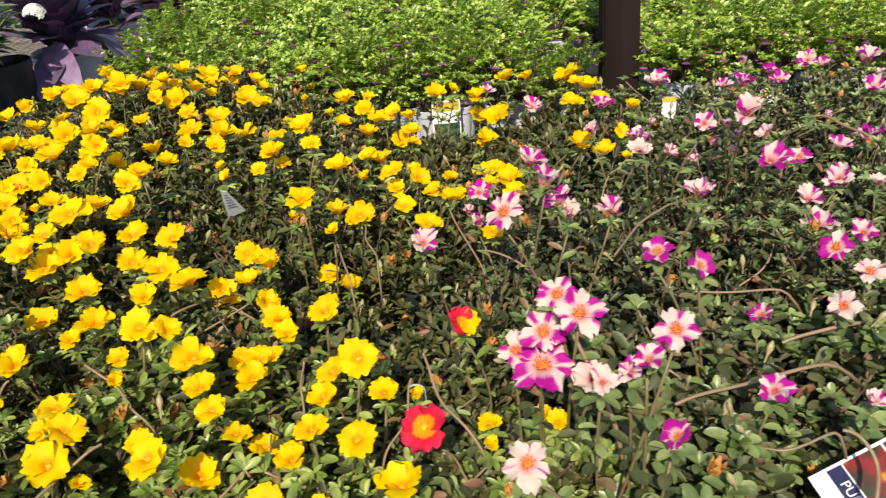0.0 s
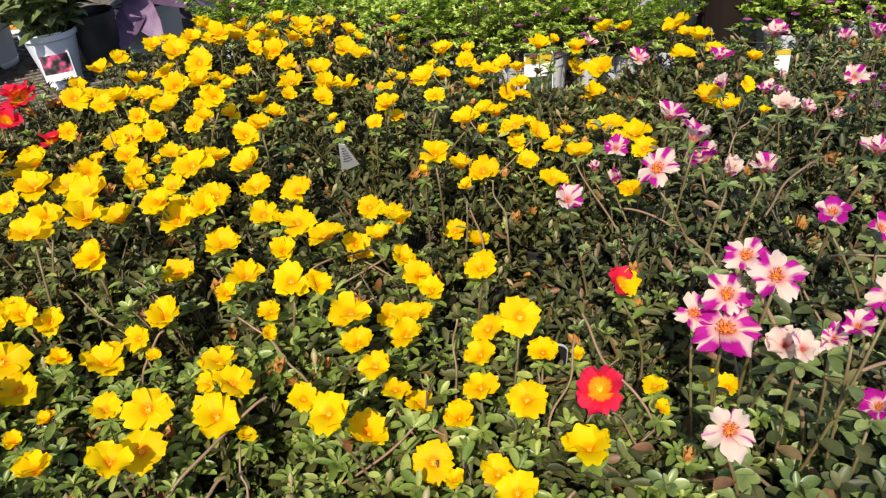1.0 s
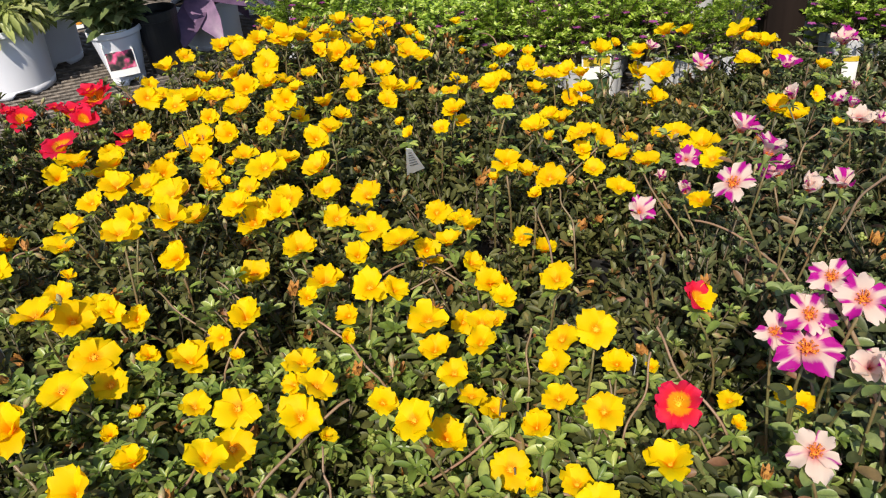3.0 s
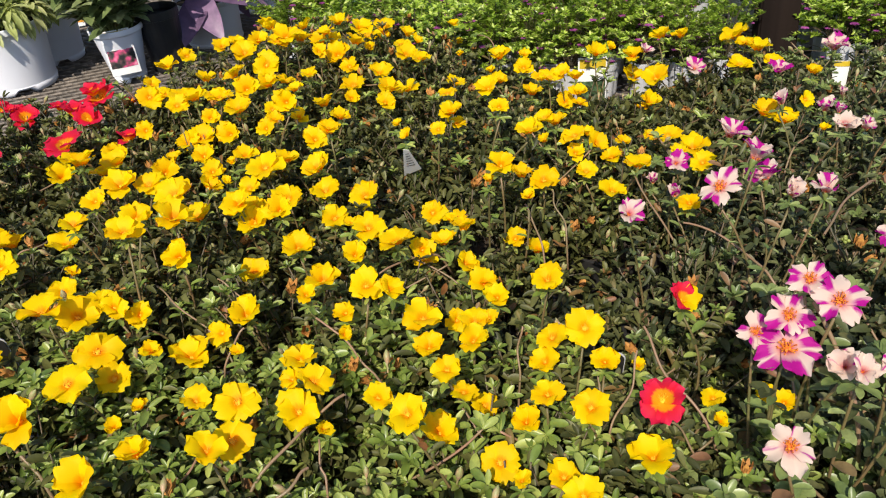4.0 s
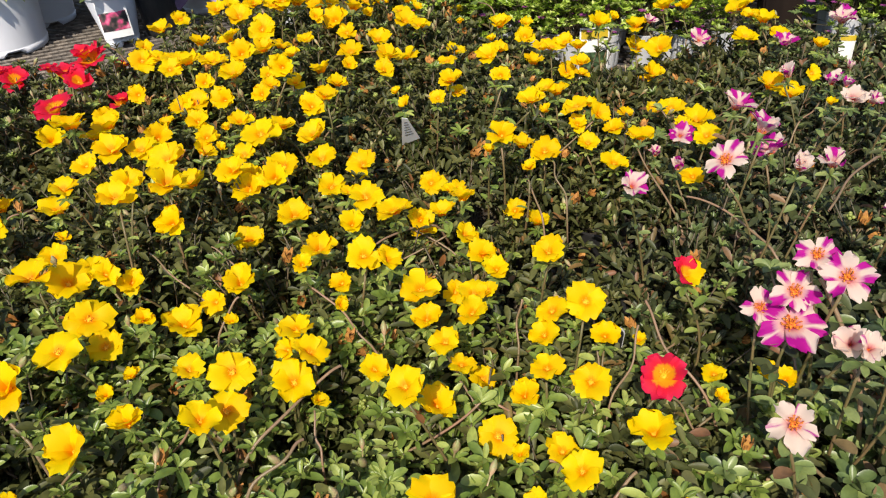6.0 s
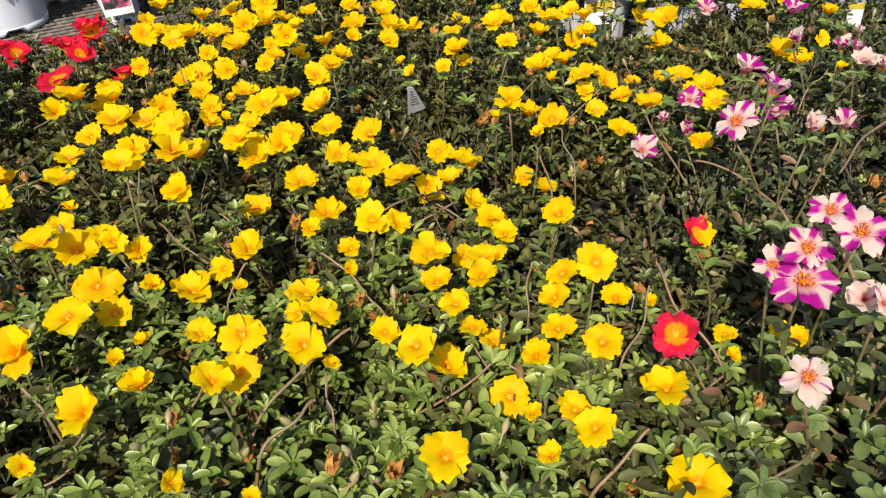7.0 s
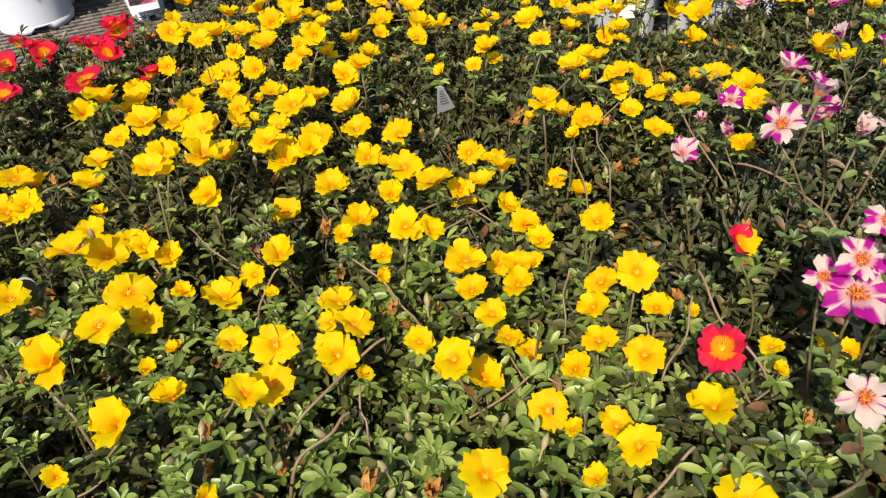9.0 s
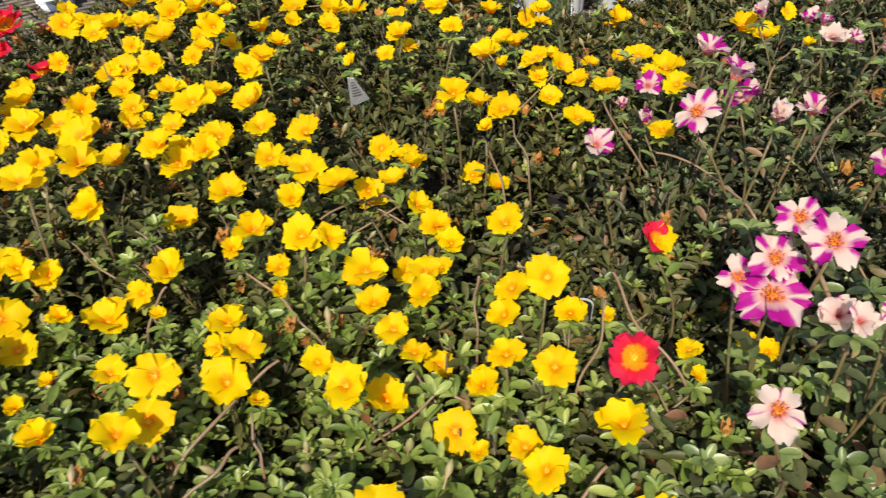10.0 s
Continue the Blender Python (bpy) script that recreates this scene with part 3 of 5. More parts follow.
bed("red", -0.8, 1.62, (-0.760, 1.690, 0.975, 1.00, "d"), (-0.720, 1.600, 0.985, 1.00, "d"))
bed("red", -0.38, 1.66, (-0.373, 1.793, 0.956, 0.79, "s"), (-0.371, 1.694, 1.008, 1.35, "s"), (-0.377, 1.692, 1.016, 0.99, "s"), (-0.425, 1.661, 1.004, 0.74, "s"), (-0.392, 1.650, 1.000, 1.17, "s"), (-0.368, 1.635, 0.995, 1.23, "v"), (-0.295, 1.605, 0.972, 0.90, "s"), (-0.361, 1.539, 0.998, 1.29, "s"))
bed("red", -0.56, 1.66, (-0.576, 1.726, 0.980, 0.88, "s"), (-0.547, 1.712, 0.981, 0.61, "s"), (-0.526, 1.708, 0.968, 1.34, "v"), (-0.513, 1.594, 1.000, 1.00, "d"))
bed("red", -0.46, 1.47, (-0.460, 1.493, 1.002, 1.00, "d"))
bed("red", 0.43, 1.05, (0.463, 1.115, 1.015, 1.09, "t"), (0.421, 0.996, 1.010, 1.02, "f"))
bed("striped", 0.56, 0.99, (0.532, 1.039, 1.097, 0.93, "fs"), (0.500, 1.036, 1.045, 0.93, "fs"), (0.521, 1.033, 1.065, 1.05, "fs"), (0.518, 1.016, 1.046, 1.31, "fm"), (0.544, 1.011, 1.098, 1.03, "fs"), (0.551, 0.990, 1.049, 1.06, "v"), (0.576, 0.975, 1.067, 0.69, "v"), (0.554, 0.973, 1.061, 0.88, "v"), (0.586, 0.970, 1.083, 0.78, "d"), (0.602, 0.969, 1.109, 0.89, "fs"), (0.606, 0.953, 1.021, 0.80, "l"), (0.491, 0.923, 1.040, 0.99, "fp"))
bed("striped", 0.53, 1.23, (0.500, 1.340, 1.034, 0.89, "v"), (0.499, 1.323, 1.003, 0.77, "b"), (0.586, 1.297, 1.039, 0.92, "s"), (0.567, 1.279, 1.075, 1.15, "as"), (0.635, 1.255, 1.046, 0.86, "s"), (0.431, 1.239, 1.032, 0.87, "d"), (0.513, 1.220, 1.074, 1.17, "fs"), (0.577, 1.200, 1.076, 0.93, "b"))
bed("striped", 0.74, 1.03, (0.644, 1.133, 1.069, 0.79, "d"), (0.825, 1.118, 1.000, 0.89, "fp"), (0.744, 1.116, 0.998, 0.69, "l"), (0.680, 1.115, 1.060, 0.81, "r"), (0.709, 1.009, 1.003, 0.89, "v"), (0.783, 0.990, 1.000, 0.63, "s"))
bed("striped", 0.76, 1.24, (0.696, 1.178, 1.101, 0.84, "s"))
bed("striped", 0.66, 1.44, (0.677, 1.516, 1.025, 0.95, "b"), (0.735, 1.512, 1.014, 0.92, "b"), (0.740, 1.482, 1.023, 0.60, "b"), (0.494, 1.416, 0.966, 0.68, "b"), (0.699, 1.380, 1.055, 0.86, "v"), (0.563, 1.361, 1.060, 0.95, "s"))
bed("striped", 0.86, 1.45, (0.916, 1.496, 1.012, 0.84, "l"), (0.772, 1.468, 1.006, 0.76, "b"), (0.843, 1.460, 1.043, 0.62, "b"), (0.858, 1.458, 1.030, 0.50, "b"), (0.852, 1.452, 1.010, 0.50, "b"), (0.942, 1.446, 0.998, 0.81, "f"), (0.781, 1.411, 1.020, 0.57, "b"), (0.901, 1.409, 1.022, 0.50, "s"), (0.840, 1.408, 1.083, 1.11, "d"), (0.785, 1.402, 1.074, 0.84, "v"), (0.957, 1.374, 0.998, 1.13, "v"), (0.843, 1.333, 1.051, 1.00, "d"))
bed("striped", 0.8, 1.68, (0.574, 1.914, 0.953, 0.66, "s"), (0.647, 1.843, 0.944, 0.94, "s"), (0.739, 1.701, 0.992, 0.86, "s"), (0.773, 1.553, 1.015, 0.53, "b"))
bed("striped", 1, 1.68, (1.000, 1.778, 1.022, 0.70, "b"), (0.934, 1.627, 1.038, 1.12, "bm"))
bed("striped", 1.11, 1.84, (1.107, 1.889, 0.962, 0.90, "s"), (1.143, 1.829, 0.999, 1.13, "v"), (1.156, 1.804, 0.999, 0.68, "s"), (1.061, 1.761, 0.991, 0.74, "s"))
bed("striped", 1.08, 1.5, (1.140, 1.620, 1.020, 1.00, "d"), (1.045, 1.571, 0.998, 0.57, "b"), (1.190, 1.550, 1.000, 1.00, "d"), (0.845, 1.495, 1.003, 0.55, "b"), (1.062, 1.494, 0.997, 1.12, "s"), (1.004, 1.463, 1.002, 0.85, "s"))
bed("striped", 0.96, 1.25, (0.995, 1.353, 1.001, 0.61, "s"), (0.864, 1.277, 1.028, 0.76, "s"), (0.884, 1.272, 0.997, 0.97, "s"), (0.917, 1.244, 0.999, 0.97, "v"), (0.873, 1.222, 0.998, 1.04, "fm"), (0.872, 1.159, 1.009, 0.94, "fp"))
bed("striped", 0.92, 1.03)
bed("striped", 0.93, 1.84, (0.978, 1.794, 0.976, 0.73, "s"), (0.857, 1.787, 0.993, 1.06, "s"), (0.855, 1.785, 0.993, 0.90, "s"))
bed("striped", 1.28, 1.84, (1.243, 1.816, 1.001, 1.35, "s"))
bed("striped", 1.22, 1.64, (1.215, 1.731, 0.999, 0.67, "b"), (1.260, 1.660, 1.010, 1.00, "d"))

ALL_FLOWERS = np.array([f[:3] for *_, fl in BEDS for f in fl])


def canopy(x, y):
    """The height of the leaf canopy: a little below the flowers round about."""
    d2 = (ALL_FLOWERS[:, 0] - x) ** 2 + (ALL_FLOWERS[:, 1] - y) ** 2
    w = np.exp(-d2 / (2 * 0.07**2))
    z = (w @ np.minimum(ALL_FLOWERS[:, 2], 1.03) + 0.35 * 0.965) / (w.sum() + 0.35)
    for gx, gy, dip in ((0.165, 1.47, 0.05), (0.905, 1.78, 0.05), (0.49, 1.98, 0.14), (0.47, 1.86, 0.06), (1.105, 1.80, 0.02), (0.76, 1.00, 0.06), (0.80, 0.96, 0.07), (-0.28, 1.33, 0.05), (-0.42, 1.40, 0.04), (0.47, 1.10, 0.09), (0.53, 1.05, 0.06), (0.18, 0.985, 0.04), (0.40, 1.22, 0.04), (0.36, 1.28, 0.04), (0.46, 1.29, 0.04), (0.43, 1.15, 0.03)):
        z -= dip * math.exp(-((x - gx) ** 2 + (y - gy) ** 2) / (2 * 0.045**2))
    back = max(0.0, y - 1.74) * min(1.0, max(0.0, (x - 0.28) / 0.1))
    return min(z, 0.995) - 0.022 - 0.18 * back + 0.040 * noise.noise(Vector((x * 12, y * 12, 3.1))) + 0.014 * noise.noise(Vector((x * 37, y * 37, 8.3)))


THIN = ((0.42, 1.23, 0.10), (0.21, 1.45, 0.11), (0.62, 1.34, 0.14), (0.78, 1.55, 0.16), (0.66, 1.10, 0.08), (0.36, 1.32, 0.10), (0.56, 1.55, 0.12), (0.48, 1.30, 0.12), (0.46, 1.02, 0.07), (0.38, 1.12, 0.06))


def thin(x, y):
    """How far the leaves are lowered and dulled at a place, 0 to 1."""
    return min(1.0, max(math.exp(-((x - a) ** 2 + (y - b) ** 2) / (2 * r * r)) for a, b, r in THIN))


def petal_mesh(name, mat, open_by, seed, slim=1.0, radius=0.02):
    """One petal along +y from the flower's middle. open_by: 0 a closed cup, 1 lying flat."""
    r = np.random.default_rng(seed)
    rows, cols = 7, 9
    prof = np.interp(np.linspace(0, 1, rows), (0, 0.15, 0.4, 0.7, 0.88, 1.0), (0.23, 0.33, 0.47, 0.62, 0.62, 0.44)) * slim
    phase, lean = r.uniform(0, 6.28), r.uniform(-0.1, 0.1)
    steep = radians(80 - 66 * open_by)
    verts = []
    for i in range(rows):
        s = i / (rows - 1)
        ang = steep * (1 - 0.34 * s) - radians(16) * max(0.0, open_by) * s
        for j in range(cols):
            u = 2 * j / (cols - 1) - 1
            notch = (0.17 * math.exp(-((u / 0.26) ** 2)) + 0.07 * abs(math.sin(u * 4.7 + phase))) * max(0.0, (s - 0.6) / 0.4)
            edge = 0.25 * abs(u) ** 2.6 * s * s
            reach = s * (1 - notch) - edge
            ripple = 0.075 * s * s * math.sin(u * 3.9 + phase) + 0.010 * s * math.sin(u * 8 + 2 * phase + 4 * s)
            x = radius * (prof[i] * u + lean * s * s)
            out, lift = radius * reach * math.cos(ang), radius * reach * math.sin(ang)
            curl = radius * (0.16 * (1 - open_by) + 0.13) * u * u * s
            verts.append((x * (1 - 0.25 * (1 - open_by) * abs(u)), out - curl * math.sin(ang), lift + radius * ripple + curl * math.cos(ang)))
    faces = [(i * cols + j, i * cols + j + 1, (i + 1) * cols + j + 1, (i + 1) * cols + j) for i in range(rows - 1) for j in range(cols - 1)]
    return mesh_of(name, verts, faces, mat)


def stamen_mesh(name, mat, count, seed, spread=0.0042, tall=0.0065):
    r = np.random.default_rng(seed)
    lines, radii, blobs = [], [], []
    for _ in range(count):
        a, d = r.uniform(0, 6.28), spread * math.sqrt(r.uniform(0, 1))
        top = np.array([d * math.cos(a), d * math.sin(a), tall * r.uniform(0.6, 1.1)])
        lines.append([top * (0.3, 0.3, 0.1), top])
        radii.append((0.00022, 0.00022))
        blobs.append(top)
    me = tubes_mesh(name, lines, radii, mat, 3)
    verts = [v.co[:] for v in me.vertices]
    faces = [p.vertices[:] for p in me.polygons]
    for b in blobs:
        i, q = len(verts), 0.00062
        verts += [tuple(b + q * np.array(o)) for o in ((1, 0, 0), (0, 1, 0), (-1, 0, 0), (0, -1, 0), (0, 0, 1.3), (0, 0, -1.3))]
        faces += [(i, i + 1, i + 4), (i + 1, i + 2, i + 4), (i + 2, i + 3, i + 4), (i + 3, i, i + 4), (i + 1, i, i + 5), (i + 2, i + 1, i + 5), (i + 3, i + 2, i + 5), (i, i + 3, i + 5)]
    bpy.data.meshes.remove(me)
    return mesh_of(name, verts, faces, mat)


def base_mesh(middle):
    """The green cup under the petals with its short stalk, and the flower's coloured middle."""
    prof = [(0.0011, -0.016), (0.0011, -0.007), (0.0017, -0.005), (0.0027, -0.002), (0.0030, 0.0004), (0.0027, 0.0014), (0.0016, 0.0020), (0.0002, 0.0021)]
    bm = lathe_bm(prof, 8)
    me = bpy.data.meshes.new("flower")
    bm.to_mesh(me)
    bm.free()
    me.materials.append(CALYX)
    me.materials.append(middle)
    me.polygons.foreach_set("use_smooth", [True] * len(me.polygons))
    me.polygons.foreach_set("material_index", [1 if p.center.z > 0.0016 else 0 for p in me.polygons])
    return me


FLOWER_BASE = {"yellow": base_mesh(ANTHER_Y), "red": base_mesh(ANTHER_Y), "striped": base_mesh(ANTHER_P)}
OPEN = {"yellow": (0.16, 0.36, 0.56, 0.80), "red": (0.12, 0.32, 0.56, 0.80), "striped": (-0.02, 0.24, 0.52, 0.80), "magenta": (-0.02, 0.24, 0.52, 0.80), "pale": (-0.02, 0.24, 0.52, 0.80)}
PETAL_MESHES = {(k, n, v): petal_mesh("petal", PETALS[k], o, 10 * n + v, 0.94 if k in ("yellow", "red") else (0.80, 0.78, 0.66, 0.64)[n])
                for k in PETALS for n, o in enumerate(OPEN[k]) for v in range(3)}
STAMENS = {"yellow": stamen_mesh("stamen_tuft", ANTHER_Y, 16, 1, 0.0036, 0.0030), "red": stamen_mesh("stamen_tuft", ANTHER_Y, 14, 2), "striped": stamen_mesh("stamen_tuft", ANTHER_P, 34, 3, 0.0058, 0.0055)}
LOOK_AT = Vector((0.29, 0.59, 1.44))
# each bearing: how much it turns to the walker, how much aside, how far it is open
BEARINGS = {"s": (0.16, 0.0, (1, 1, 2)), "d": (0.50, 0.0, (1, 2, 2)), "f": (1.1, 0.0, (2, 2, 3)), "v": (1.1, 0.0, (1, 1, 1)),
            "l": (0.8, -0.75, (1, 1, 2)), "r": (0.8, 0.75, (1, 1, 2)), "b": (0.2, 0.0, (0, 0, 0)), "a": (-0.4, 0.0, (0, 1, 1)), "c": (1.3, 0.0, (0, 0, 0)), "t": (0.15, 0.35, (1, 1, 1))}


def flower(plant, centre, place, colour, size, bearing):
    """An open flower on a plant: cup, five petals, stamens."""
    x, y, z = place
    near, aside, opens = BEARINGS[bearing[0]]
    to = (LOOK_AT - Vector(place)).normalized()
    across = Vector((-to.y, to.x, 0)).normalized()
    up = Vector((0, 0, 1)) + near * to + aside * across + Vector(rng.normal(0, 0.16, 3) * (1, 1, 0.3))
    q = up.to_track_quat("Z", "Y").to_matrix().to_4x4()
    m = Matrix.Translation((x - centre[0], y - centre[1], z - BENCH)) @ q @ pose(0, 0, -0.0065 * size, 0, 0, rng.uniform(0, 360) if bearing != "t" else 95) @ Matrix.Scale(size, 4)
    f = part("flower", FLOWER_BASE["striped" if colour in ("magenta", "pale") else colour], plant, m)
    n = opens[int(rng.integers(3))]
    if colour in ("striped", "magenta", "pale"):
        n = min(n, 1) if bearing[0] != "f" and y > 1.15 else 2 if y > 1.3 else 3 if bearing[0] == "f" else n
    for k in range(5):
        kind = colour
        if bearing == "t":
            # its petals on one side are crimson, those on the other yellow
            d = m.to_3x3() @ Vector((-math.sin(radians(72 * k)), math.cos(radians(72 * k)), 0))
            kind = "red" if 0.8 * d.x - 0.6 * d.z < 0.3 * d.length else "yellow"
        pm = PETAL_MESHES[(kind, n, int(rng.integers(3)))]
        part("petal", pm, f, pose(0, 0, 0.0005 * (k % 3), rng.normal(0, 10), rng.normal(0, 7), 72 * k + rng.normal(0, 6)) @ Matrix.Scale(rng.uniform(0.88, 1.13), 4))
    part("stamen_tuft", STAMENS["striped" if colour in ("magenta", "pale") else colour], f, Matrix.Scale((0.45, 0.65, 0.9, 1.0)[n], 4))
    return f


def bud_mesh():
    bm = lathe_bm([(0.0010, -0.014), (0.0011, -0.004), (0.0030, 0.0), (0.0040, 0.004), (0.0034, 0.008), (0.0018, 0.0115), (0.0002, 0.0135)], 7)
    me = bpy.data.meshes.new("bud")
    bm.to_mesh(me)
    bm.free()
    me.materials.append(BUD)
    me.polygons.foreach_set("use_smooth", [True] * len(me.polygons))
    return me


def spent_mesh():
    r = np.random.default_rng(4)
    verts, faces = [], []
    for k in range(6):
        a, i = k * 1.05, len(verts)
        for s in range(4):
            w = 0.0032 * math.sin(0.5 + s * 0.8)
            rad, h = 0.0022 + 0.0016 * s * r.uniform(0.2, 1.1), 0.0042 * s
            for u in (-1, 1):
                verts.append((rad * math.cos(a) - u * w * math.sin(a), rad * math.sin(a) + u * w * math.cos(a), h + r.normal(0, 0.0008)))
        faces += [(i + 2 * s, i + 2 * s + 1, i + 2 * s + 3, i + 2 * s + 2) for s in range(3)]
    return mesh_of("spent_flower", verts, faces, SPENT)


def capsule_mesh():
    """A knot of round green seed capsules in a ring of short leaves."""
    verts, faces, mats = [], [], []
    for k in range(5):
        a = k * 1.2566
        cx, cy, cz = (0.0042 * math.cos(a), 0.0042 * math.sin(a), 0.001) if k else (0, 0, 0.004)
        base = len(verts)
        for i, (rr, zz) in enumerate(((0.0012, -0.004), (0.0028, -0.001), (0.0029, 0.0015), (0.0016, 0.0036))):
            verts += [(cx + rr * math.cos(s * 1.0472), cy + rr * math.sin(s * 1.0472), cz + zz) for s in range(6)]
            if i:
                faces += [(base + 6 * (i - 1) + s, base + 6 * (i - 1) + (s + 1) % 6, base + 6 * i + (s + 1) % 6, base + 6 * i + s) for s in range(6)]
        faces.append(tuple(base + 18 + s for s in range(6)))
    return mesh_of("seed_capsule", verts, faces, CAPSULE)


BUD_MESH, SPENT_MESH, CAPSULE_MESH = bud_mesh(), spent_mesh(), capsule_mesh()
POT_BM = lathe_bm([(0.002, 0.0), (0.075, 0.0), (0.078, 0.003), (0.092, 0.100), (0.097, 0.101), (0.098, 0.116), (0.094, 0.117), (0.090, 0.105)], 32)
POT_MESH = bpy.data.meshes.new("pot")
POT_BM.to_mesh(POT_MESH)
POT_BM.free()
POT_MESH.materials.append(POT_BLACK)
soil_bm = lathe_bm([(0.0895, 0.098), (0.06, 0.103), (0.03, 0.105), (0.001, 0.106)], 24)
SOIL_MESH = bpy.data.meshes.new("soil")
soil_bm.to_mesh(SOIL_MESH)
soil_bm.free()
SOIL_MESH.materials.append(SOIL)


def purslane(x, y, flowers, colour, leaf_mat, label, group, stems=150, radius=0.165, big=1.0):
    p = thing("purslane", x, y, BENCH, label, "flowering plant", group)
    part("pot", POT_MESH, p, pose(0, 0, 0.0, 0, 0, rng.uniform(0, 90)), "round black plastic pot")
    part("soil", SOIL_MESH, p)
    c = np.array([x, y, 0.0])
    lines, radii, pos, way, up, length, tip_n = [], [], [], [], [], [], []
    tips, stalks = [], []
    for k in range(stems):
        a, d = rng.uniform(0, 6.283), radius * math.sqrt(rng.uniform(0.0, 1.0)) * rng.uniform(0.85, 1.1)
        tx, ty = x + d * math.cos(a), y + d * math.sin(a)
        tz = canopy(tx, ty) - BENCH - abs(rng.normal(0, 0.024)) - (0.030 * max(0, d / radius - 0.75) / 0.25) - (0.035 if k % 4 == 0 else 0)
        sparse = thin(tx, ty)
        tz -= 0.03 * sparse * rng.uniform(0.1, 1.0)
        hollow = noise.noise(Vector((tx * 21, ty * 21, 1.7)))
        if hollow < -0.22:
            tz -= min(0.06, 0.30 * (-0.22 - hollow))
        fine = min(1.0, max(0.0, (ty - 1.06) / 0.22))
        if k % 6 == 1:
            tz += rng.uniform(0.010, 0.034) * (0.4 + 0.6 * fine)
        b = 0.05 * math.sqrt(rng.uniform(0, 1))
        start = np.array([b * math.cos(a + 0.4), b * math.sin(a + 0.4), 0.100])
        end = np.array([tx - x, ty - y, tz])
        mid = start * 0.35 + end * 0.65 + np.array([rng.normal(0, 0.012), rng.normal(0, 0.012), -0.45 * (tz - 0.1)])
        ts = np.linspace(0, 1, 5)[:, None]
        line = (1 - ts) ** 2 * start + 2 * ts * (1 - ts) * mid + ts**2 * end
        lines.append(line)
        radii.append((0.0013, 0.0009))
        tips.append(end)
        tang = unit(unit(end - line[-2]) + np.array([0, -0.10, 0.6]) + rng.normal(0, 0.42, 3))
        n_leaf = int(rng.integers(9, 14) / big)
        for i in range(n_leaf):
            t = 0.30 + 0.66 * (i + rng.uniform(0, 0.8)) / n_leaf
            q = (1 - t) ** 2 * start + 2 * t * (1 - t) * mid + t * t * end
            ang = i * 2.4 + k
            out = np.array([math.cos(ang), math.sin(ang), rng.uniform(0.0, 1.1)])
            pos.append(q), way.append(out + (0.4 + 0.45 * fine + 0.4 * sparse) * tang), up.append(np.array([0, 0, 1.0]) + rng.normal(0, 0.3, 3)), length.append(rng.uniform(0.012, 0.024) * (1 - 0.08 * fine)), tip_n.append(0)
        # brightness put into tip colour: sunlit right of 0.9, duller behind and in THIN
        lighter_tip = int(rng.uniform() > max((0.88 if colour != "striped" else 0.42 if x < 0.9 else 0.1) * fine, 0.72 * sparse))
        n_tip, rosette = int(rng.integers(7, 11)), rng.uniform(0.012, 0.0215) * (1 - 0.10 * fine) * (1 - 0.10 * sparse)
        for i in range(n_tip):
            ang = i * 2.4 + k * 1.7
            lift = 0.22 + 0.55 * fine + 0.4 * sparse + 1.3 * (i / n_tip) ** 1.4 + rng.normal(0, 0.15)
            side = np.array([math.cos(ang), math.sin(ang), 0.0])
            pos.append(end - tang * 0.004 * (1 - i / n_tip)), way.append(side + tang * lift), up.append(tang + 0.1 * side + np.array([0, 0, 0.4]))
            length.append(rng.uniform(0.8, 1.15) * rosette * (1.08 - 0.10 * fine) * (1.0 - 0.5 * i / n_tip)), tip_n.append(lighter_tip)
    for k in range(1 if colour == "yellow" and y > 1.12 else 3):
        # long runners that arch over the leaves
        a, d = rng.uniform(0, 6.283), rng.uniform(0.11, 0.18)
        e = np.array([d * math.cos(a), d * math.sin(a), canopy(x + d * math.cos(a), y + d * math.sin(a)) - BENCH + rng.uniform(-0.006, 0.014)])
        b = np.array([0.25 * e[0], 0.25 * e[1], canopy(x, y) - BENCH - 0.06])
        mm = 0.5 * (b + e) + np.array([rng.normal(0, 0.012), rng.normal(0, 0.012), rng.uniform(-0.012, 0.012)])
        ts = np.linspace(0, 1, 14)[:, None]
        bow = np.sin(ts * 3.1416) * np.sin(ts * rng.uniform(1.5, 3.5) + k) * rng.normal(0, 0.010, 3)
        run = (1 - ts) ** 2 * b + 2 * ts * (1 - ts) * mm + ts**2 * e + bow
        part("runner", tubes_mesh("runner", [run], [(0.0014 * big, 0.0011)], RUNNER, 6), p, label="arching pinkish-tan runner")
        tip = unit(run[-1] - run[-2])
        for i in range(9):
            ang = i * 2.4 + k
            side = np.array([math.cos(ang), math.sin(ang), 0.2])
            pos.append(e), way.append(side + 0.5 * tip), up.append(np.array([0, 0, 1.0]) + rng.normal(0, 0.25, 3)), length.append(rng.uniform(0.010, 0.019)), tip_n.append(1)
    for f in flowers:
        e = np.array([f[0] - x, f[1] - y, f[2] - BENCH - 0.020])
        s = e * (0.62, 0.62, 0) + np.array([rng.normal(0, 0.012), rng.normal(0, 0.012), 0.102])
        m = s * 0.45 + e * 0.55 + np.array([rng.normal(0, 0.028), rng.normal(0, 0.028), -0.02])
        ts = np.linspace(0, 1, 8)[:, None]
        stalks.append((1 - ts) ** 2 * s + 2 * ts * (1 - ts) * m + ts**2 * e)
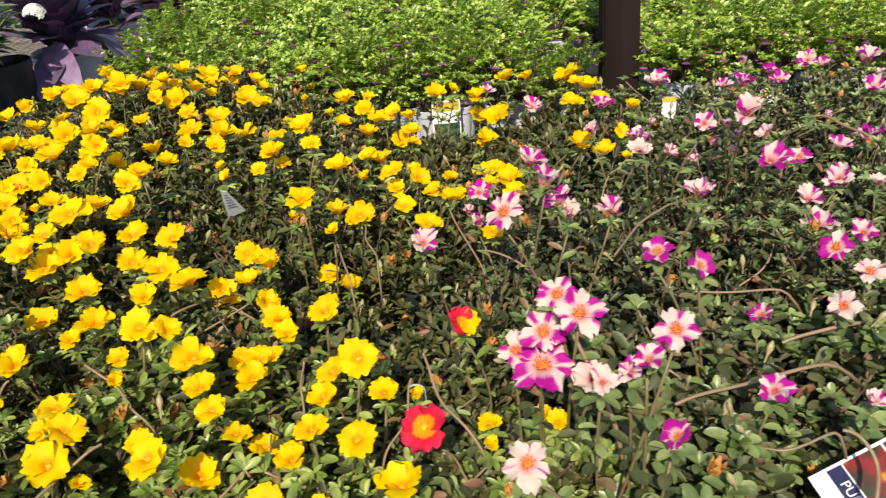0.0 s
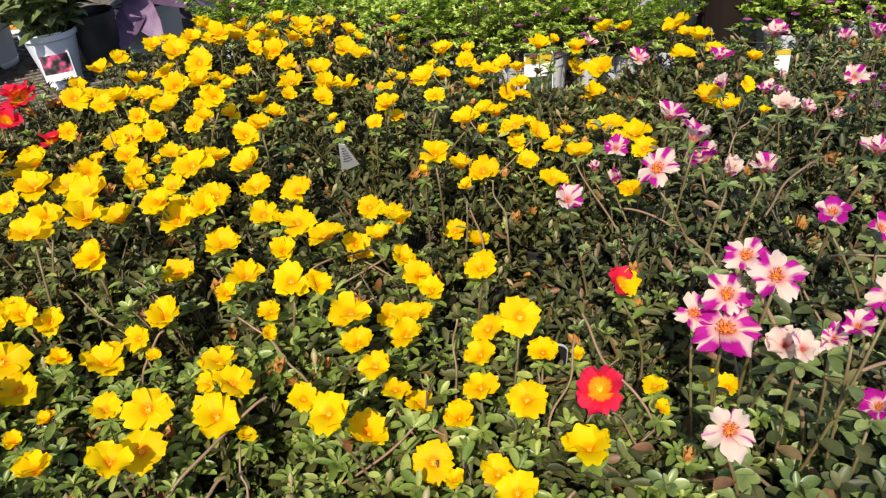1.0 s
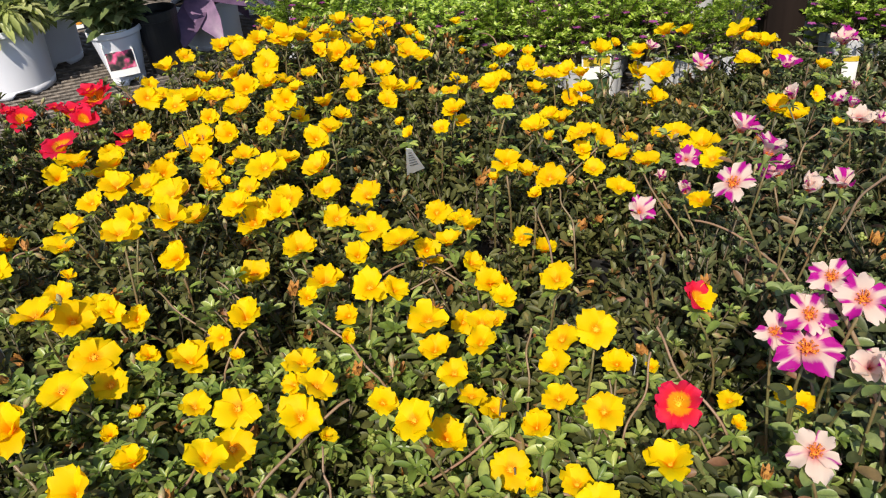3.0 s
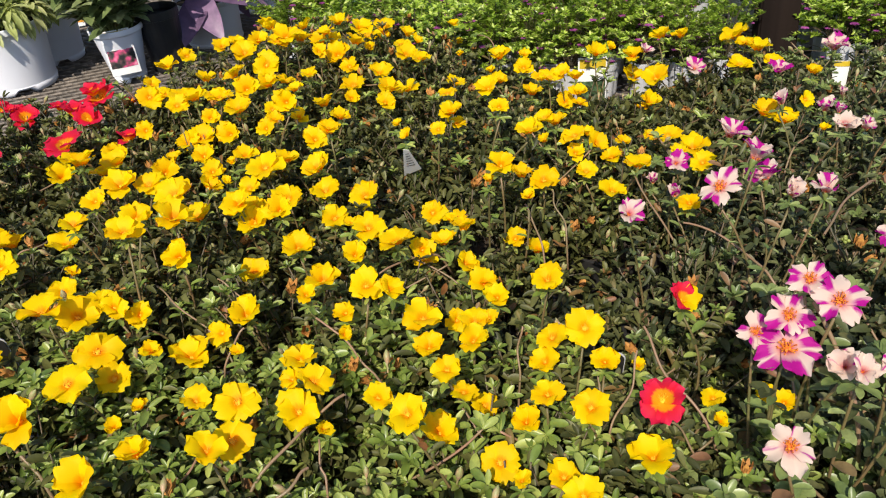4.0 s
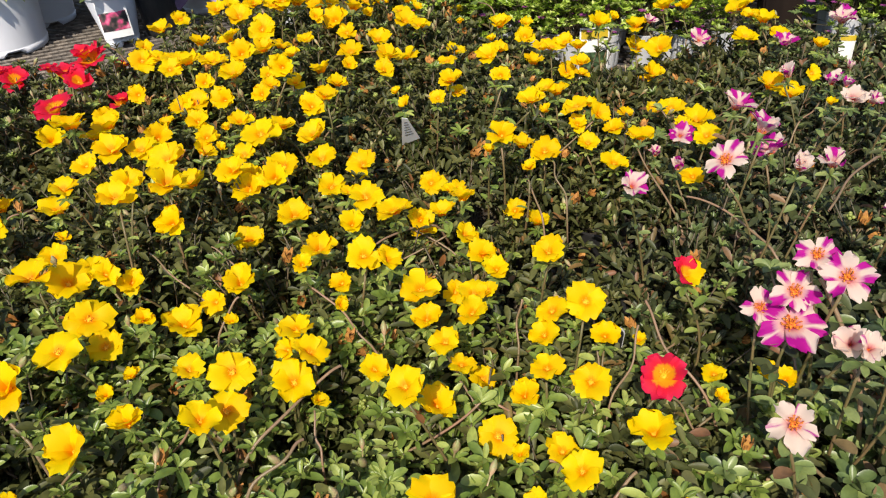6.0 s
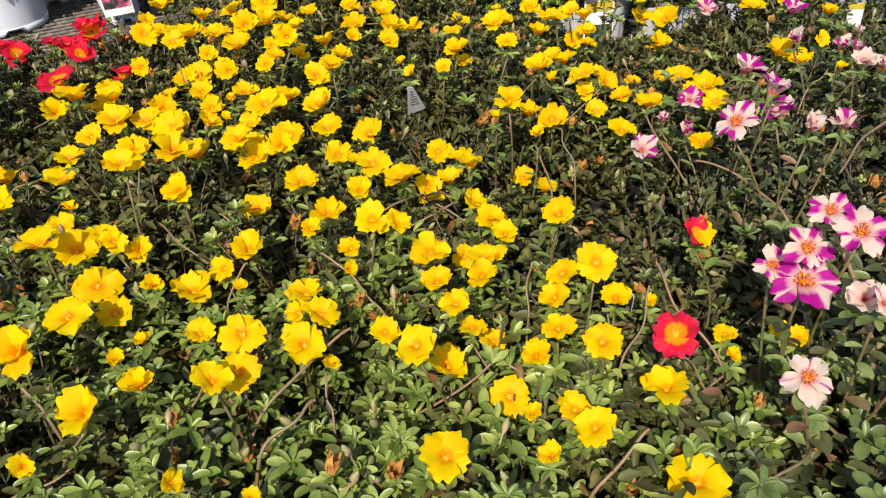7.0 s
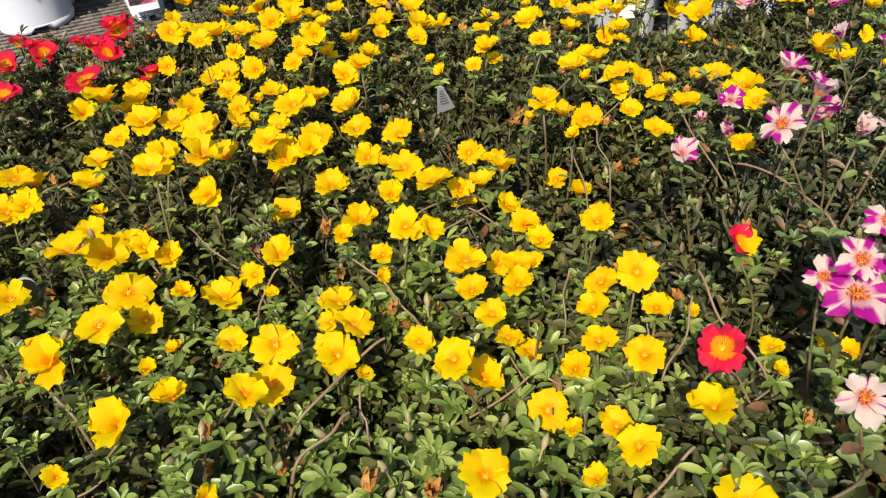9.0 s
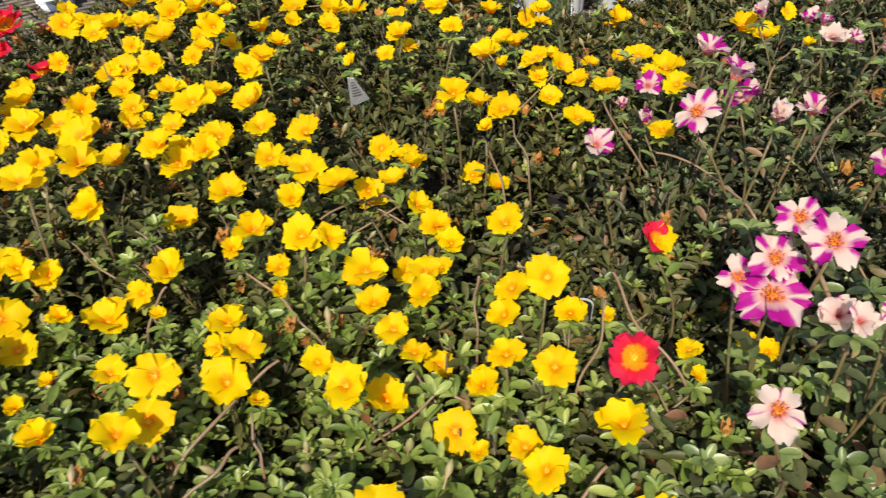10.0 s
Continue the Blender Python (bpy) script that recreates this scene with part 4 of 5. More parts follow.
        for i in range(9):
            t = 0.55 + 0.4 * i / 9
            q = (1 - t) ** 2 * s + 2 * t * (1 - t) * m + t * t * e
            ang = i * 2.4 + f[1] * 70
            pos.append(q), way.append((math.cos(ang), math.sin(ang), 0.4)), up.append(np.array([0, 0, 1.0]) + rng.normal(0, 0.3, 3)), length.append(rng.uniform(0.011, 0.019)), tip_n.append(i % 2)
        for i in range(7):
            ang = i * 0.95 + f[0] * 50
            side = np.array([math.cos(ang), math.sin(ang), 0.15])
            pos.append(e + np.array([0, 0, 0.003])), way.append(side), up.append(np.array([0, 0, 1.0]) + rng.normal(0, 0.2, 3)), length.append(rng.uniform(0.010, 0.017)), tip_n.append(1)
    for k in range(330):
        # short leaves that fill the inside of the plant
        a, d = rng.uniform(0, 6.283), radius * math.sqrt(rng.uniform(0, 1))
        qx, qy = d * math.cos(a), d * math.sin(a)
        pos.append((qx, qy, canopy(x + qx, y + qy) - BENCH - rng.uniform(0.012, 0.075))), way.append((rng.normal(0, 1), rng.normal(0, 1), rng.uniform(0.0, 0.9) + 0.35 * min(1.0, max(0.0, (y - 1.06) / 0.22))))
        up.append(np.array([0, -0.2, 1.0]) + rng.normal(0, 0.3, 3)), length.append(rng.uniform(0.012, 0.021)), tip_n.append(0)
    pos, way, up, length, tip_n = (np.array(v, float) for v in (pos, way, up, length, tip_n))
    length = length * big
    tip_at = pos + unit(way) * length[:, None] + np.array([x, y, BENCH])
    gap = np.hypot(tip_at[:, None, 0] - ALL_FLOWERS[None, :, 0], tip_at[:, None, 1] - ALL_FLOWERS[None, :, 1])
    clear = ~((gap < 0.021) & (tip_at[:, None, 2] > ALL_FLOWERS[None, :, 2] - 0.013)).any(axis=1)
    pos, way, up, length, tip_n = pos[clear], way[clear], up[clear], length[clear], tip_n[clear]
    wid = length * rng.uniform(0.48, 0.70, len(length)) * (1 - 0.08 * np.clip((pos[:, 1] + y - 1.06) / 0.22, 0, 1))
    part("stem_tangle", tubes_mesh("stem_tangle", lines, radii, STEM, 4), p, label="thin brownish stems", kind="stuff")
    if stalks:
        part("stalk_tangle", tubes_mesh("stalk_tangle", stalks, [(0.0015, 0.0012)] * len(stalks), STALK, 6), p, label="greenish flower stalks", kind="stuff")
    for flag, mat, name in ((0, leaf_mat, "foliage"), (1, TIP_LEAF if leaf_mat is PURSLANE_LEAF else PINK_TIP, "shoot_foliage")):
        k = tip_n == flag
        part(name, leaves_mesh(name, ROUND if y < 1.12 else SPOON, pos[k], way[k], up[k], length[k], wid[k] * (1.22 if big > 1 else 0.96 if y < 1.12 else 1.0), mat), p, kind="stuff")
    for fx, fy, fz, size, bearing in flowers:
        kind = {"p": "pale", "m": "magenta", "s": "striped"}.get(bearing[1:], ("pale", "striped", "magenta", "striped", "striped")[int(rng.integers(5))]) if colour == "striped" else colour
        flower(p, (x, y), (fx, fy, fz), kind, size * (1.12 if colour == "red" and x < 0 else 1.12 if colour == "striped" and fy > 1.25 else 1.0) * 1.06 * (0.85 if bearing == "t" else 1.05 + 0.12 * min(1.0, max(0.0, (fy - 1.05) / 0.2)) if bearing[0] in "sd" else 1.06 if colour == "yellow" else 0.98), bearing)
    at = np.array(tips) + np.array([x, y, BENCH])
    off = np.hypot(at[:, None, 0] - ALL_FLOWERS[None, :, 0], at[:, None, 1] - ALL_FLOWERS[None, :, 1]).min(axis=1)
    bare = [tip for tip, d in zip(tips, off) if d > 0.026] or tips
    for k in range(20):
        e = bare[int(rng.integers(len(bare)))]
        part("bud", BUD_MESH, p, Matrix.Translation(e + np.array([0, 0, 0.012])) @ pose(0, 0, 0, rng.normal(0, 25), rng.normal(0, 25), 0) @ Matrix.Scale(rng.uniform(0.5, 0.85) * (1.25 if y < 1.1 else 1.0), 4), "pointed pinkish flower bud")
    for k in range(1 if colour == "yellow" else 4):
        e = bare[int(rng.integers(len(bare)))]
        part("seed_capsule", CAPSULE_MESH, p, Matrix.Translation(e + np.array([0, 0, 0.009])) @ pose(0, 0, 0, rng.normal(0, 20), rng.normal(0, 20), 0) @ Matrix.Scale(rng.uniform(0.55, 0.85), 4), "knot of yellow-green seed capsules")
    for k in range(11 if colour == "yellow" else 5):
        e = bare[int(rng.integers(len(bare)))]
        part("spent_flower", SPENT_MESH, p, Matrix.Translation(e + np.array([0, 0, rng.uniform(0.002, 0.011)])) @ pose(0, 0, 0, rng.normal(0, 35), rng.normal(0, 35), 0) @ Matrix.Scale(rng.uniform(0.75, 1.25), 4), "shrivelled orange spent flower")
    return p


PLANT_LABELS = {"yellow": "bushy purslane with bright yellow flowers in a black pot", "red": "purslane with crimson, orange-centred flowers in a black pot",
                "striped": "purslane with cream and magenta streaked flowers in a black pot"}
for colour, x, y, fl in BEDS:
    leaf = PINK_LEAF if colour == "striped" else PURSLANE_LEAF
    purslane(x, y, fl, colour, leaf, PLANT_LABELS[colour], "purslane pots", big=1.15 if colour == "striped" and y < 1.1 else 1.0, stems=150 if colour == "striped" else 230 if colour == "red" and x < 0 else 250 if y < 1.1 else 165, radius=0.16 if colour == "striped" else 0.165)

PLANTS = [o for o in scene.objects if o.name.split(".")[0] == "purslane"]


def runner(a, b, c, thick):
    """A bare runner through three places, on the plant nearest to its middle."""
    p = min(PLANTS, key=lambda o: (o.location.xy - Vector(b[:2])).length)
    ts = np.linspace(0, 1, 16)[:, None]
    a, c = np.array(a), np.array(c)
    m = 2 * np.array(b) - 0.5 * (a + c)
    curve = (1 - ts) ** 2 * a + 2 * ts * (1 - ts) * m + ts**2 * c + np.sin(ts * 3.1416) * np.sin(ts * rng.uniform(3, 6)) * rng.normal(0, 0.003, 3)
    head = [a + (a - b) * 0.15 - np.array([0, 0, 0.004])]
    foot = [c + (c - b) * k * 0.25 - np.array([0, 0, 0.010 * k * k]) for k in (1, 2)]
    line = np.concatenate([head, curve, foot]) - np.array(p.location)
    for _ in range(3):
        line[1:-1] = 0.25 * line[:-2] + 0.5 * line[1:-1] + 0.25 * line[2:]
    part("runner", tubes_mesh("runner", [line], [(thick * 0.72, thick * 0.85)], RUNNER, 7), p, label="arching pinkish-tan runner")


runner((0.539, 1.030, 1.075), (0.554, 1.013, 1.038), (0.574, 0.993, 1.000), 0.0023)
runner((0.426, 1.088, 1.000), (0.442, 1.046, 0.978), (0.470, 1.013, 0.955), 0.0016)
runner((0.145, 1.026, 0.985), (0.118, 0.997, 0.975), (0.082, 0.953, 0.965), 0.0018)
runner((0.126, 0.956, 0.975), (0.109, 0.939, 0.968), (0.090, 0.916, 0.960), 0.0019)
runner((0.114, 1.114, 1.000), (0.144, 1.090, 0.982), (0.173, 1.072, 0.965), 0.0014)
runner((0.030, 1.121, 0.985), (0.019, 1.111, 0.968), (0.009, 1.097, 0.950), 0.0015)
runner((0.410, 1.058, 1.000), (0.397, 1.032, 0.975), (0.383, 1.007, 0.950), 0.0013)
runner((-0.087, 1.199, 0.980), (-0.053, 1.176, 0.965), (-0.020, 1.154, 0.950), 0.0013)
runner((0.256, 1.028, 0.965), (0.266, 1.017, 0.952), (0.278, 1.005, 0.940), 0.0013)
runner((-0.154, 0.993, 0.960), (-0.135, 0.981, 0.950), (-0.117, 0.966, 0.940), 0.0021)
runner((0.312, 1.107, 0.990), (0.311, 1.095, 0.965), (0.307, 1.078, 0.940), 0.0014)
runner((0.130, 0.994, 0.965), (0.135, 0.980, 0.952), (0.138, 0.961, 0.940), 0.0013)
runner((0.503, 1.263, 1.000), (0.539, 1.229, 0.995), (0.567, 1.176, 0.990), 0.0016)
runner((0.643, 1.244, 1.000), (0.687, 1.297, 0.992), (0.748, 1.372, 0.985), 0.0018)
runner((0.436, 1.005, 0.970), (0.448, 1.001, 0.950), (0.462, 0.996, 0.930), 0.0013)
runner((0.498, 0.944, 1.000), (0.523, 0.947, 0.965), (0.557, 0.946, 0.930), 0.0018)
runner((0.390, 0.930, 0.970), (0.370, 0.916, 0.950), (0.347, 0.899, 0.930), 0.0019)
runner((0.018, 0.938, 0.965), (0.010, 0.924, 0.948), (0.008, 0.908, 0.930), 0.0015)
runner((-0.062, 0.927, 0.950), (-0.083, 0.913, 0.938), (-0.128, 0.893, 0.925), 0.0014)
runner((0.642, 1.021, 0.990), (0.710, 1.039, 0.988), (0.788, 1.056, 0.985), 0.0022)
runner((0.689, 1.180, 0.985), (0.745, 1.172, 0.985), (0.797, 1.169, 0.985), 0.0016)
runner((0.777, 1.110, 0.970), (0.832, 1.113, 0.975), (0.883, 1.116, 0.980), 0.0025)
runner((0.694, 0.994, 0.955), (0.729, 0.987, 0.962), (0.760, 0.990, 0.970), 0.0016)
runner((0.760, 0.981, 0.980), (0.779, 0.970, 0.965), (0.764, 0.934, 0.950), 0.0021)
runner((1.027, 1.546, 1.010), (1.045, 1.503, 1.005), (1.060, 1.468, 1.000), 0.0028)
runner((0.326, 1.337, 0.985), (0.335, 1.313, 0.972), (0.343, 1.284, 0.960), 0.0014)
runner((0.361, 1.368, 0.985), (0.368, 1.346, 0.970), (0.373, 1.319, 0.955), 0.0014)
runner((-0.009, 1.185, 1.000), (0.012, 1.174, 0.985), (0.023, 1.164, 0.970), 0.0012)
runner((0.163, 1.220, 0.980), (0.195, 1.248, 0.972), (0.222, 1.268, 0.965), 0.0016)
runner((-0.301, 1.285, 0.975), (-0.287, 1.304, 0.970), (-0.285, 1.333, 0.965), 0.0016)


# ---- false heather behind ----
def heather_meshes(seed, flowers=15, low=0.45):
    r = np.random.default_rng(seed)
    lines, radii, pos, way, up, length = [], [], [], [], [], []
    fpos = []
    for k in range(54):
        a, d = r.uniform(0, 6.283), 0.138 * math.sqrt(r.uniform(0, 1))
        end = np.array([d * math.cos(a), d * math.sin(a), 0.218 - 0.34 * d - 1.3 * max(0.0, d - 0.085) ** 1.2 + r.normal(0, 0.022) + (0.028 if k % 4 == 0 else 0)])
        start = np.array([0.012 * math.cos(a), 0.012 * math.sin(a), 0.087])
        mid = np.array([end[0] * 0.40, end[1] * 0.40, 0.95 * end[2]])
        ts = np.linspace(0, 1, 4)[:, None]
        lines.append((1 - ts) ** 2 * start + 2 * ts * (1 - ts) * mid + ts**2 * end)
        radii.append((0.0012, 0.0006))
        for i in range(17):
            t = low + (1.02 - low) * i / 17
            q = (1 - t) ** 2 * start + 2 * t * (1 - t) * mid + t * t * end
            for s in (0, math.pi):
                ang = i * 1.57 + s + k
                pos.append(q), way.append((math.cos(ang), math.sin(ang), r.uniform(0.0, 1.1))), up.append((r.normal(0, 0.3) - 0.2, r.normal(0, 0.3) - 0.7, 1)), length.append(r.uniform(0.010, 0.018))
        if k < flowers:
            fpos.append(end - np.array([0, 0, r.uniform(0, 0.02)]))
    pos, way, up, length = (np.array(v, float) for v in (pos, way, up, length))
    fp, fw, fu, fl = [], [], [], []
    for q in fpos:
        for i in range(6):
            ang = i * 1.05
            fp.append(q), fw.append((math.cos(ang), math.sin(ang), 0.3)), fu.append((0, 0, 1)), fl.append(0.0095)
    fp, fw, fu, fl = (np.array(v, float) for v in (fp, fw, fu, fl))
    return (leaves_mesh("foliage", SLIM, pos, way, up, length, length * 1.2, CUPHEA_LEAF), tubes_mesh("stem_tangle", lines, radii, STEM, 3),
            leaves_mesh("blossom", SPOON, fp, fw, fu, fl, fl * 1.1, CUPHEA_FLOWER))


small_pot = lathe_bm([(0.002, 0.0), (0.028, 0.0), (0.030, 0.003), (0.0305, 0.008), (0.036, 0.074), (0.0365, 0.077), (0.039, 0.0775), (0.0395, 0.080), (0.0400, 0.093), (0.0394, 0.095), (0.038, 0.095), (0.0365, 0.085)], 24)
SMALL_POT = bpy.data.meshes.new("pot")
small_pot.to_mesh(SMALL_POT)
small_pot.free()
SMALL_POT.materials.append(POT_GREY)
small_soil = lathe_bm([(0.0362, 0.083), (0.02, 0.087), (0.001, 0.088)], 20)
SMALL_SOIL = bpy.data.meshes.new("soil")
small_soil.to_mesh(SMALL_SOIL)
small_soil.free()
SMALL_SOIL.materials.append(SOIL)


def heather(seed, low):
    h = thing("false_heather", 0, 0, BENCH, "false heather with tiny bright green leaves, in a grey pot", "potted plant", "false heather rows")
    lm, sm, fm = heather_meshes(seed, low=low)
    part("pot", SMALL_POT, h)
    part("soil", SMALL_SOIL, h)
    part("stem_tangle", sm, h, kind="stuff")
    part("foliage", lm, h, kind="stuff")
    part("blossom", fm, h, label="tiny purple flowers", kind="stuff")
    return h


HEATHERS = [heather(40 + k, 0.45) for k in range(5)]
first = 0
for j in range(8):
    for i in range(17):
        x, y = -0.22 + 0.128 * i + 0.02 * (j % 2), 2.175 + 0.125 * j
        if abs(x - 0.905) < 0.11 and j < 3:
            continue
        if y > 2.98 - 0.30 * x:  # the rows end along a slanting edge
            continue
        if x < -0.27 or (j == 0 and x < 0.15) or (j == 1 and x < -0.12):
            continue
        m = pose(x + rng.normal(0, 0.008), y + rng.normal(0, 0.008), BENCH, 0, 0, rng.uniform(0, 360)) @ Matrix.Diagonal((1, 1, rng.uniform(0.88, 1.12), 1))
        if first < len(HEATHERS):
            HEATHERS[first].matrix_basis = m
        else:
            copy_thing(HEATHERS[int(rng.integers(5))], m)
        first += 1


# a closer row along the front, bare near the foot
front = [heather(60 + k, 0.80) for k in range(3)]
for i in range(22):
    x = 0.12 + 0.083 * i
    if abs(x - 0.897) > 0.075:
        m = pose(x + rng.normal(0, 0.006), 2.15 + rng.normal(0, 0.008), BENCH, 0, 0, rng.uniform(0, 360)) @ Matrix.Diagonal((0.82, 0.82, 0.94, 1))
        if i < 3:
            front[i].matrix_basis = m
        else:
            copy_thing(front[i % 3], m)


# ---- white pots on the bench ----
def white_pot(p, r0, r1, h, notch=True):
    """A tapered nursery pot with a rolled rim and a scalloped foot."""
    sides = 40
    bm = bmesh.new()
    prof = [(r0 * 0.96, 0.0), (r0, 0.004), (r0 + (r1 - r0) * 0.10, h * 0.10), (r0 + (r1 - r0) * 0.10 - 0.0015, h * 0.104), (r0 + (r1 - r0) * 0.115 - 0.0015, h * 0.118), (r1 - 0.0035 - (r1 - r0) * 0.03, h * 0.87), (r1 - 0.003, h * 0.9), (r1 + 0.002, h * 0.902), (r1 + 0.0022, h * 0.912), (r1 + 0.003, h * 0.985), (r1 + 0.0024, h * 0.997), (r1 + 0.001, h), (r1 - 0.001, h * 0.997), (r1 - 0.004, h * 0.9)]
    rings = []
    for k, (r, z) in enumerate(prof):
        ring = []
        for s in range(sides):
            a = 2 * math.pi * s / sides
            lift = 0.012 * (k < 2) * (1 if (s % 10) in (3, 4, 5) else 0)
            ring.append(bm.verts.new((r * math.cos(a), r * math.sin(a), z + lift)))
        rings.append(ring)
    for a, b in zip(rings, rings[1:]):
        for s in range(sides):
            bm.faces.new((a[s], a[(s + 1) % sides], b[(s + 1) % sides], b[s]))
    part_bm("pot", bm, POT_WHITE, p, "white plastic nursery pot", smooth=True)
    part_bm("soil", lathe_bm([(r1 - 0.004, h * 0.91), (r1 * 0.5, h * 0.93), (0.001, h * 0.93)], 24), SOIL, p)


def leafy(p, z0, count, reach, size, template, mat, seed, lift=(0.1, 0.9), rise=0.14, ratio=1.0, skirt=0, rim=0.1, hang=(-1.3, 0.1)):
    r = np.random.default_rng(seed)
    lines, radii, pos, way, up, length = [], [], [], [], [], []
    for k in range(count):
        a, d = r.uniform(0, 6.283), reach * math.sqrt(r.uniform(0.02, 1))
        end = np.array([d * math.cos(a), d * math.sin(a), z0 + rise * r.uniform(0.5, 1.0) * (1 - 0.35 * d / reach)])
        start = np.array([0.25 * end[0], 0.25 * end[1], z0 - 0.012])
        mid = np.array([0.6 * end[0], 0.6 * end[1], z0 + 0.7 * (end[2] - z0)])
        ts = np.linspace(0, 1, 5)[:, None]
        lines.append((1 - ts) ** 2 * start + 2 * ts * (1 - ts) * mid + ts**2 * end)
        radii.append((0.0026, 0.0014))
        for i in range(7):
            t = 0.25 + 0.75 * i / 6
            q = (1 - t) ** 2 * start + 2 * t * (1 - t) * mid + t * t * end
            ang = a + r.uniform(-1.7, 1.7)
            pos.append(q), way.append((math.cos(ang), math.sin(ang), r.uniform(*lift))), up.append((0.2 * math.cos(ang), 0.2 * math.sin(ang), 1.0)), length.append(size * r.uniform(0.65, 1.1))
    for k in range(skirt):
        a = r.uniform(0, 6.283)
        side = np.array([math.cos(a), math.sin(a), 0.0])
        pos.append(side * rim * r.uniform(0.95, 1.05) + np.array([0, 0, z0 + r.uniform(0.014, 0.05)]))
        way.append(side + np.array([r.normal(0, 0.3), r.normal(0, 0.3), r.uniform(*hang)])), up.append(side * 0.8 + np.array([0, 0, 1.0])), length.append(size * r.uniform(0.8, 1.15))
    pos, way, up, length = (np.array(v, float) for v in (pos, way, up, length))
    part("stem_tangle", tubes_mesh("stem_tangle", lines, radii, STEM_GREEN, 5), p, kind="stuff")
    part("foliage", leaves_mesh("foliage", template, pos, way, up, length, length * ratio, mat), p, kind="stuff")


def cluster_mesh(seed):
    r = np.random.default_rng(seed)
    pos, way, up, length = [], [], [], []
    for k in range(70):
        d = unit(np.array([r.normal(), r.normal(), abs(r.normal()) + 0.25]))
        c = d * 0.024
        side = unit(np.cross(d, [0.3, 0.5, 0.1]))
        other = np.cross(d, side)
        for i in range(5):
            a = i * 1.2566 + k
            pos.append(c), way.append(math.cos(a) * side + math.sin(a) * other + 0.25 * d), up.append(d), length.append(r.uniform(0.006, 0.009))
    pos, way, up, length = (np.array(v, float) for v in (pos, way, up, length))
    return leaves_mesh("flower_head", OVAL, pos, way, up, length, length * 1.2, WHITE_PETAL)


def sheet(name, w, h, mat, parent, m, label="", bend=0.0, thick=0.0008):
    """A thin printed piece with a slight bend, its face to -y and its foot at the origin."""
    n = 6
    verts, faces = [], []
    for i in range(n + 1):
        x = w * (i / n - 0.5)
        y = bend * (1 - (2 * i / n - 1) ** 2) * -1
        verts += [(x, y, 0), (x, y, h), (x, y + thick, 0), (x, y + thick, h)]
    for i in range(n):
        a = 4 * i
        faces += [(a, a + 4, a + 5, a + 1), (a + 2, a + 3, a + 7, a + 6), (a, a + 2, a + 6, a + 4), (a + 1, a + 5, a + 7, a + 3)]
    faces += [(0, 1, 3, 2), (4 * n, 4 * n + 2, 4 * n + 3, 4 * n + 1)]
    return part(name, mesh_of(name, verts, faces, mat, False), parent, m, label)


def pot_label(x, y, z, rz, rx, photo, w=0.075, h=0.105):
    """A plant label stuck on a pot: yellow band, title bar, photo."""
    lb = thing("plant_label", x, y, z, "white plant label with yellow band and photo on a pot", "plant label", "plant labels")
    lb.matrix_basis = pose(x, y, z, rx, 0, rz)
    card = sheet("card", w, h, PAPER, lb, None, "white plastic card", 0.004)
    sheet("band", w * 0.9, h * 0.17, BAND_YELLOW, lb, pose(0, -0.0012, h * 0.8), "yellow printed band", 0.004)
    sheet("photo", w * 0.9, h * 0.40, photo, lb, pose(0, -0.0012, h * 0.16), "printed flower photo", 0.004)
    sheet("title_bar", w * 0.62, h * 0.07, INK, lb, pose(-w * 0.06, -0.0012, h * 0.64), "dark line of lettering", 0.002)
    sheet("text_bar", w * 0.5, h * 0.025, INK, lb, pose(-w * 0.1, -0.0012, h * 0.75), "small line of lettering", 0.002)
    sheet("text_bar", w * 0.4, h * 0.03, INK, lb, pose(w * 0.05, -0.0012, h * 0.06), "small line of lettering", 0.002)
    return lb


pot_a = thing("lime_leaved_plant", -1.00, 2.405, BENCH, "lime-green leafy plant in a round white pot", "potted plant", "white pots")
white_pot(pot_a, 0.096, 0.112, 0.175)
leafy(pot_a, 0.165, 115, 0.11, 0.050, LANCE, LIME_LEAF, 5, lift=(-0.5, 0.9), rise=0.13, ratio=1.0, skirt=170, rim=0.112, hang=(-2.4, -0.2))
pot_b = thing("lime_leaved_plant", -0.985, 2.60, BENCH, "lime-green leafy plant in a shaded white pot", "potted plant", "white pots")
white_pot(pot_b, 0.070, 0.086, 0.155)
leafy(pot_b, 0.15, 54, 0.10, 0.06, LANCE, LIME_LEAF, 6, lift=(-0.6, 0.6), rise=0.15, ratio=1.0, skirt=90, rim=0.094, hang=(-2.0, -0.3))
pot_c = thing("pentas", -0.690, 2.412, BENCH, "white-flowered plant with broad green leaves in a white pot", "potted plant", "white pots")
white_pot(pot_c, 0.042, 0.066, 0.145)
leafy(pot_c, 0.14, 84, 0.15, 0.066, LANCE, PENTAS_LEAF, 7, lift=(-0.2, 1.0), rise=0.24, ratio=1.25, skirt=5, rim=0.062, hang=(-0.5, 0.3))
for dx, dy, dz in ((0.296, -0.132, 0.312), (0.02, -0.06, 0.37), (-0.09, -0.02, 0.35), (0.10, 0.05, 0.36), (0.15, -0.11, 0.27)):
    part("flower_head", cluster_mesh(int(90 + 10 * dz * 10)), pot_c, pose(dx, dy, dz), "round cluster of small white flowers")
pot_label(-0.666, 2.352, BENCH + 0.034, 26, -12, PHOTO_PINK, 0.072, 0.112)
# an added black pot that stands in for the deep shade beside the pentas
pot_k = thing("flower_pot", -0.603, 2.480, BENCH, "tall black plastic pot of soil added to fill the shaded gap", "flower pot")
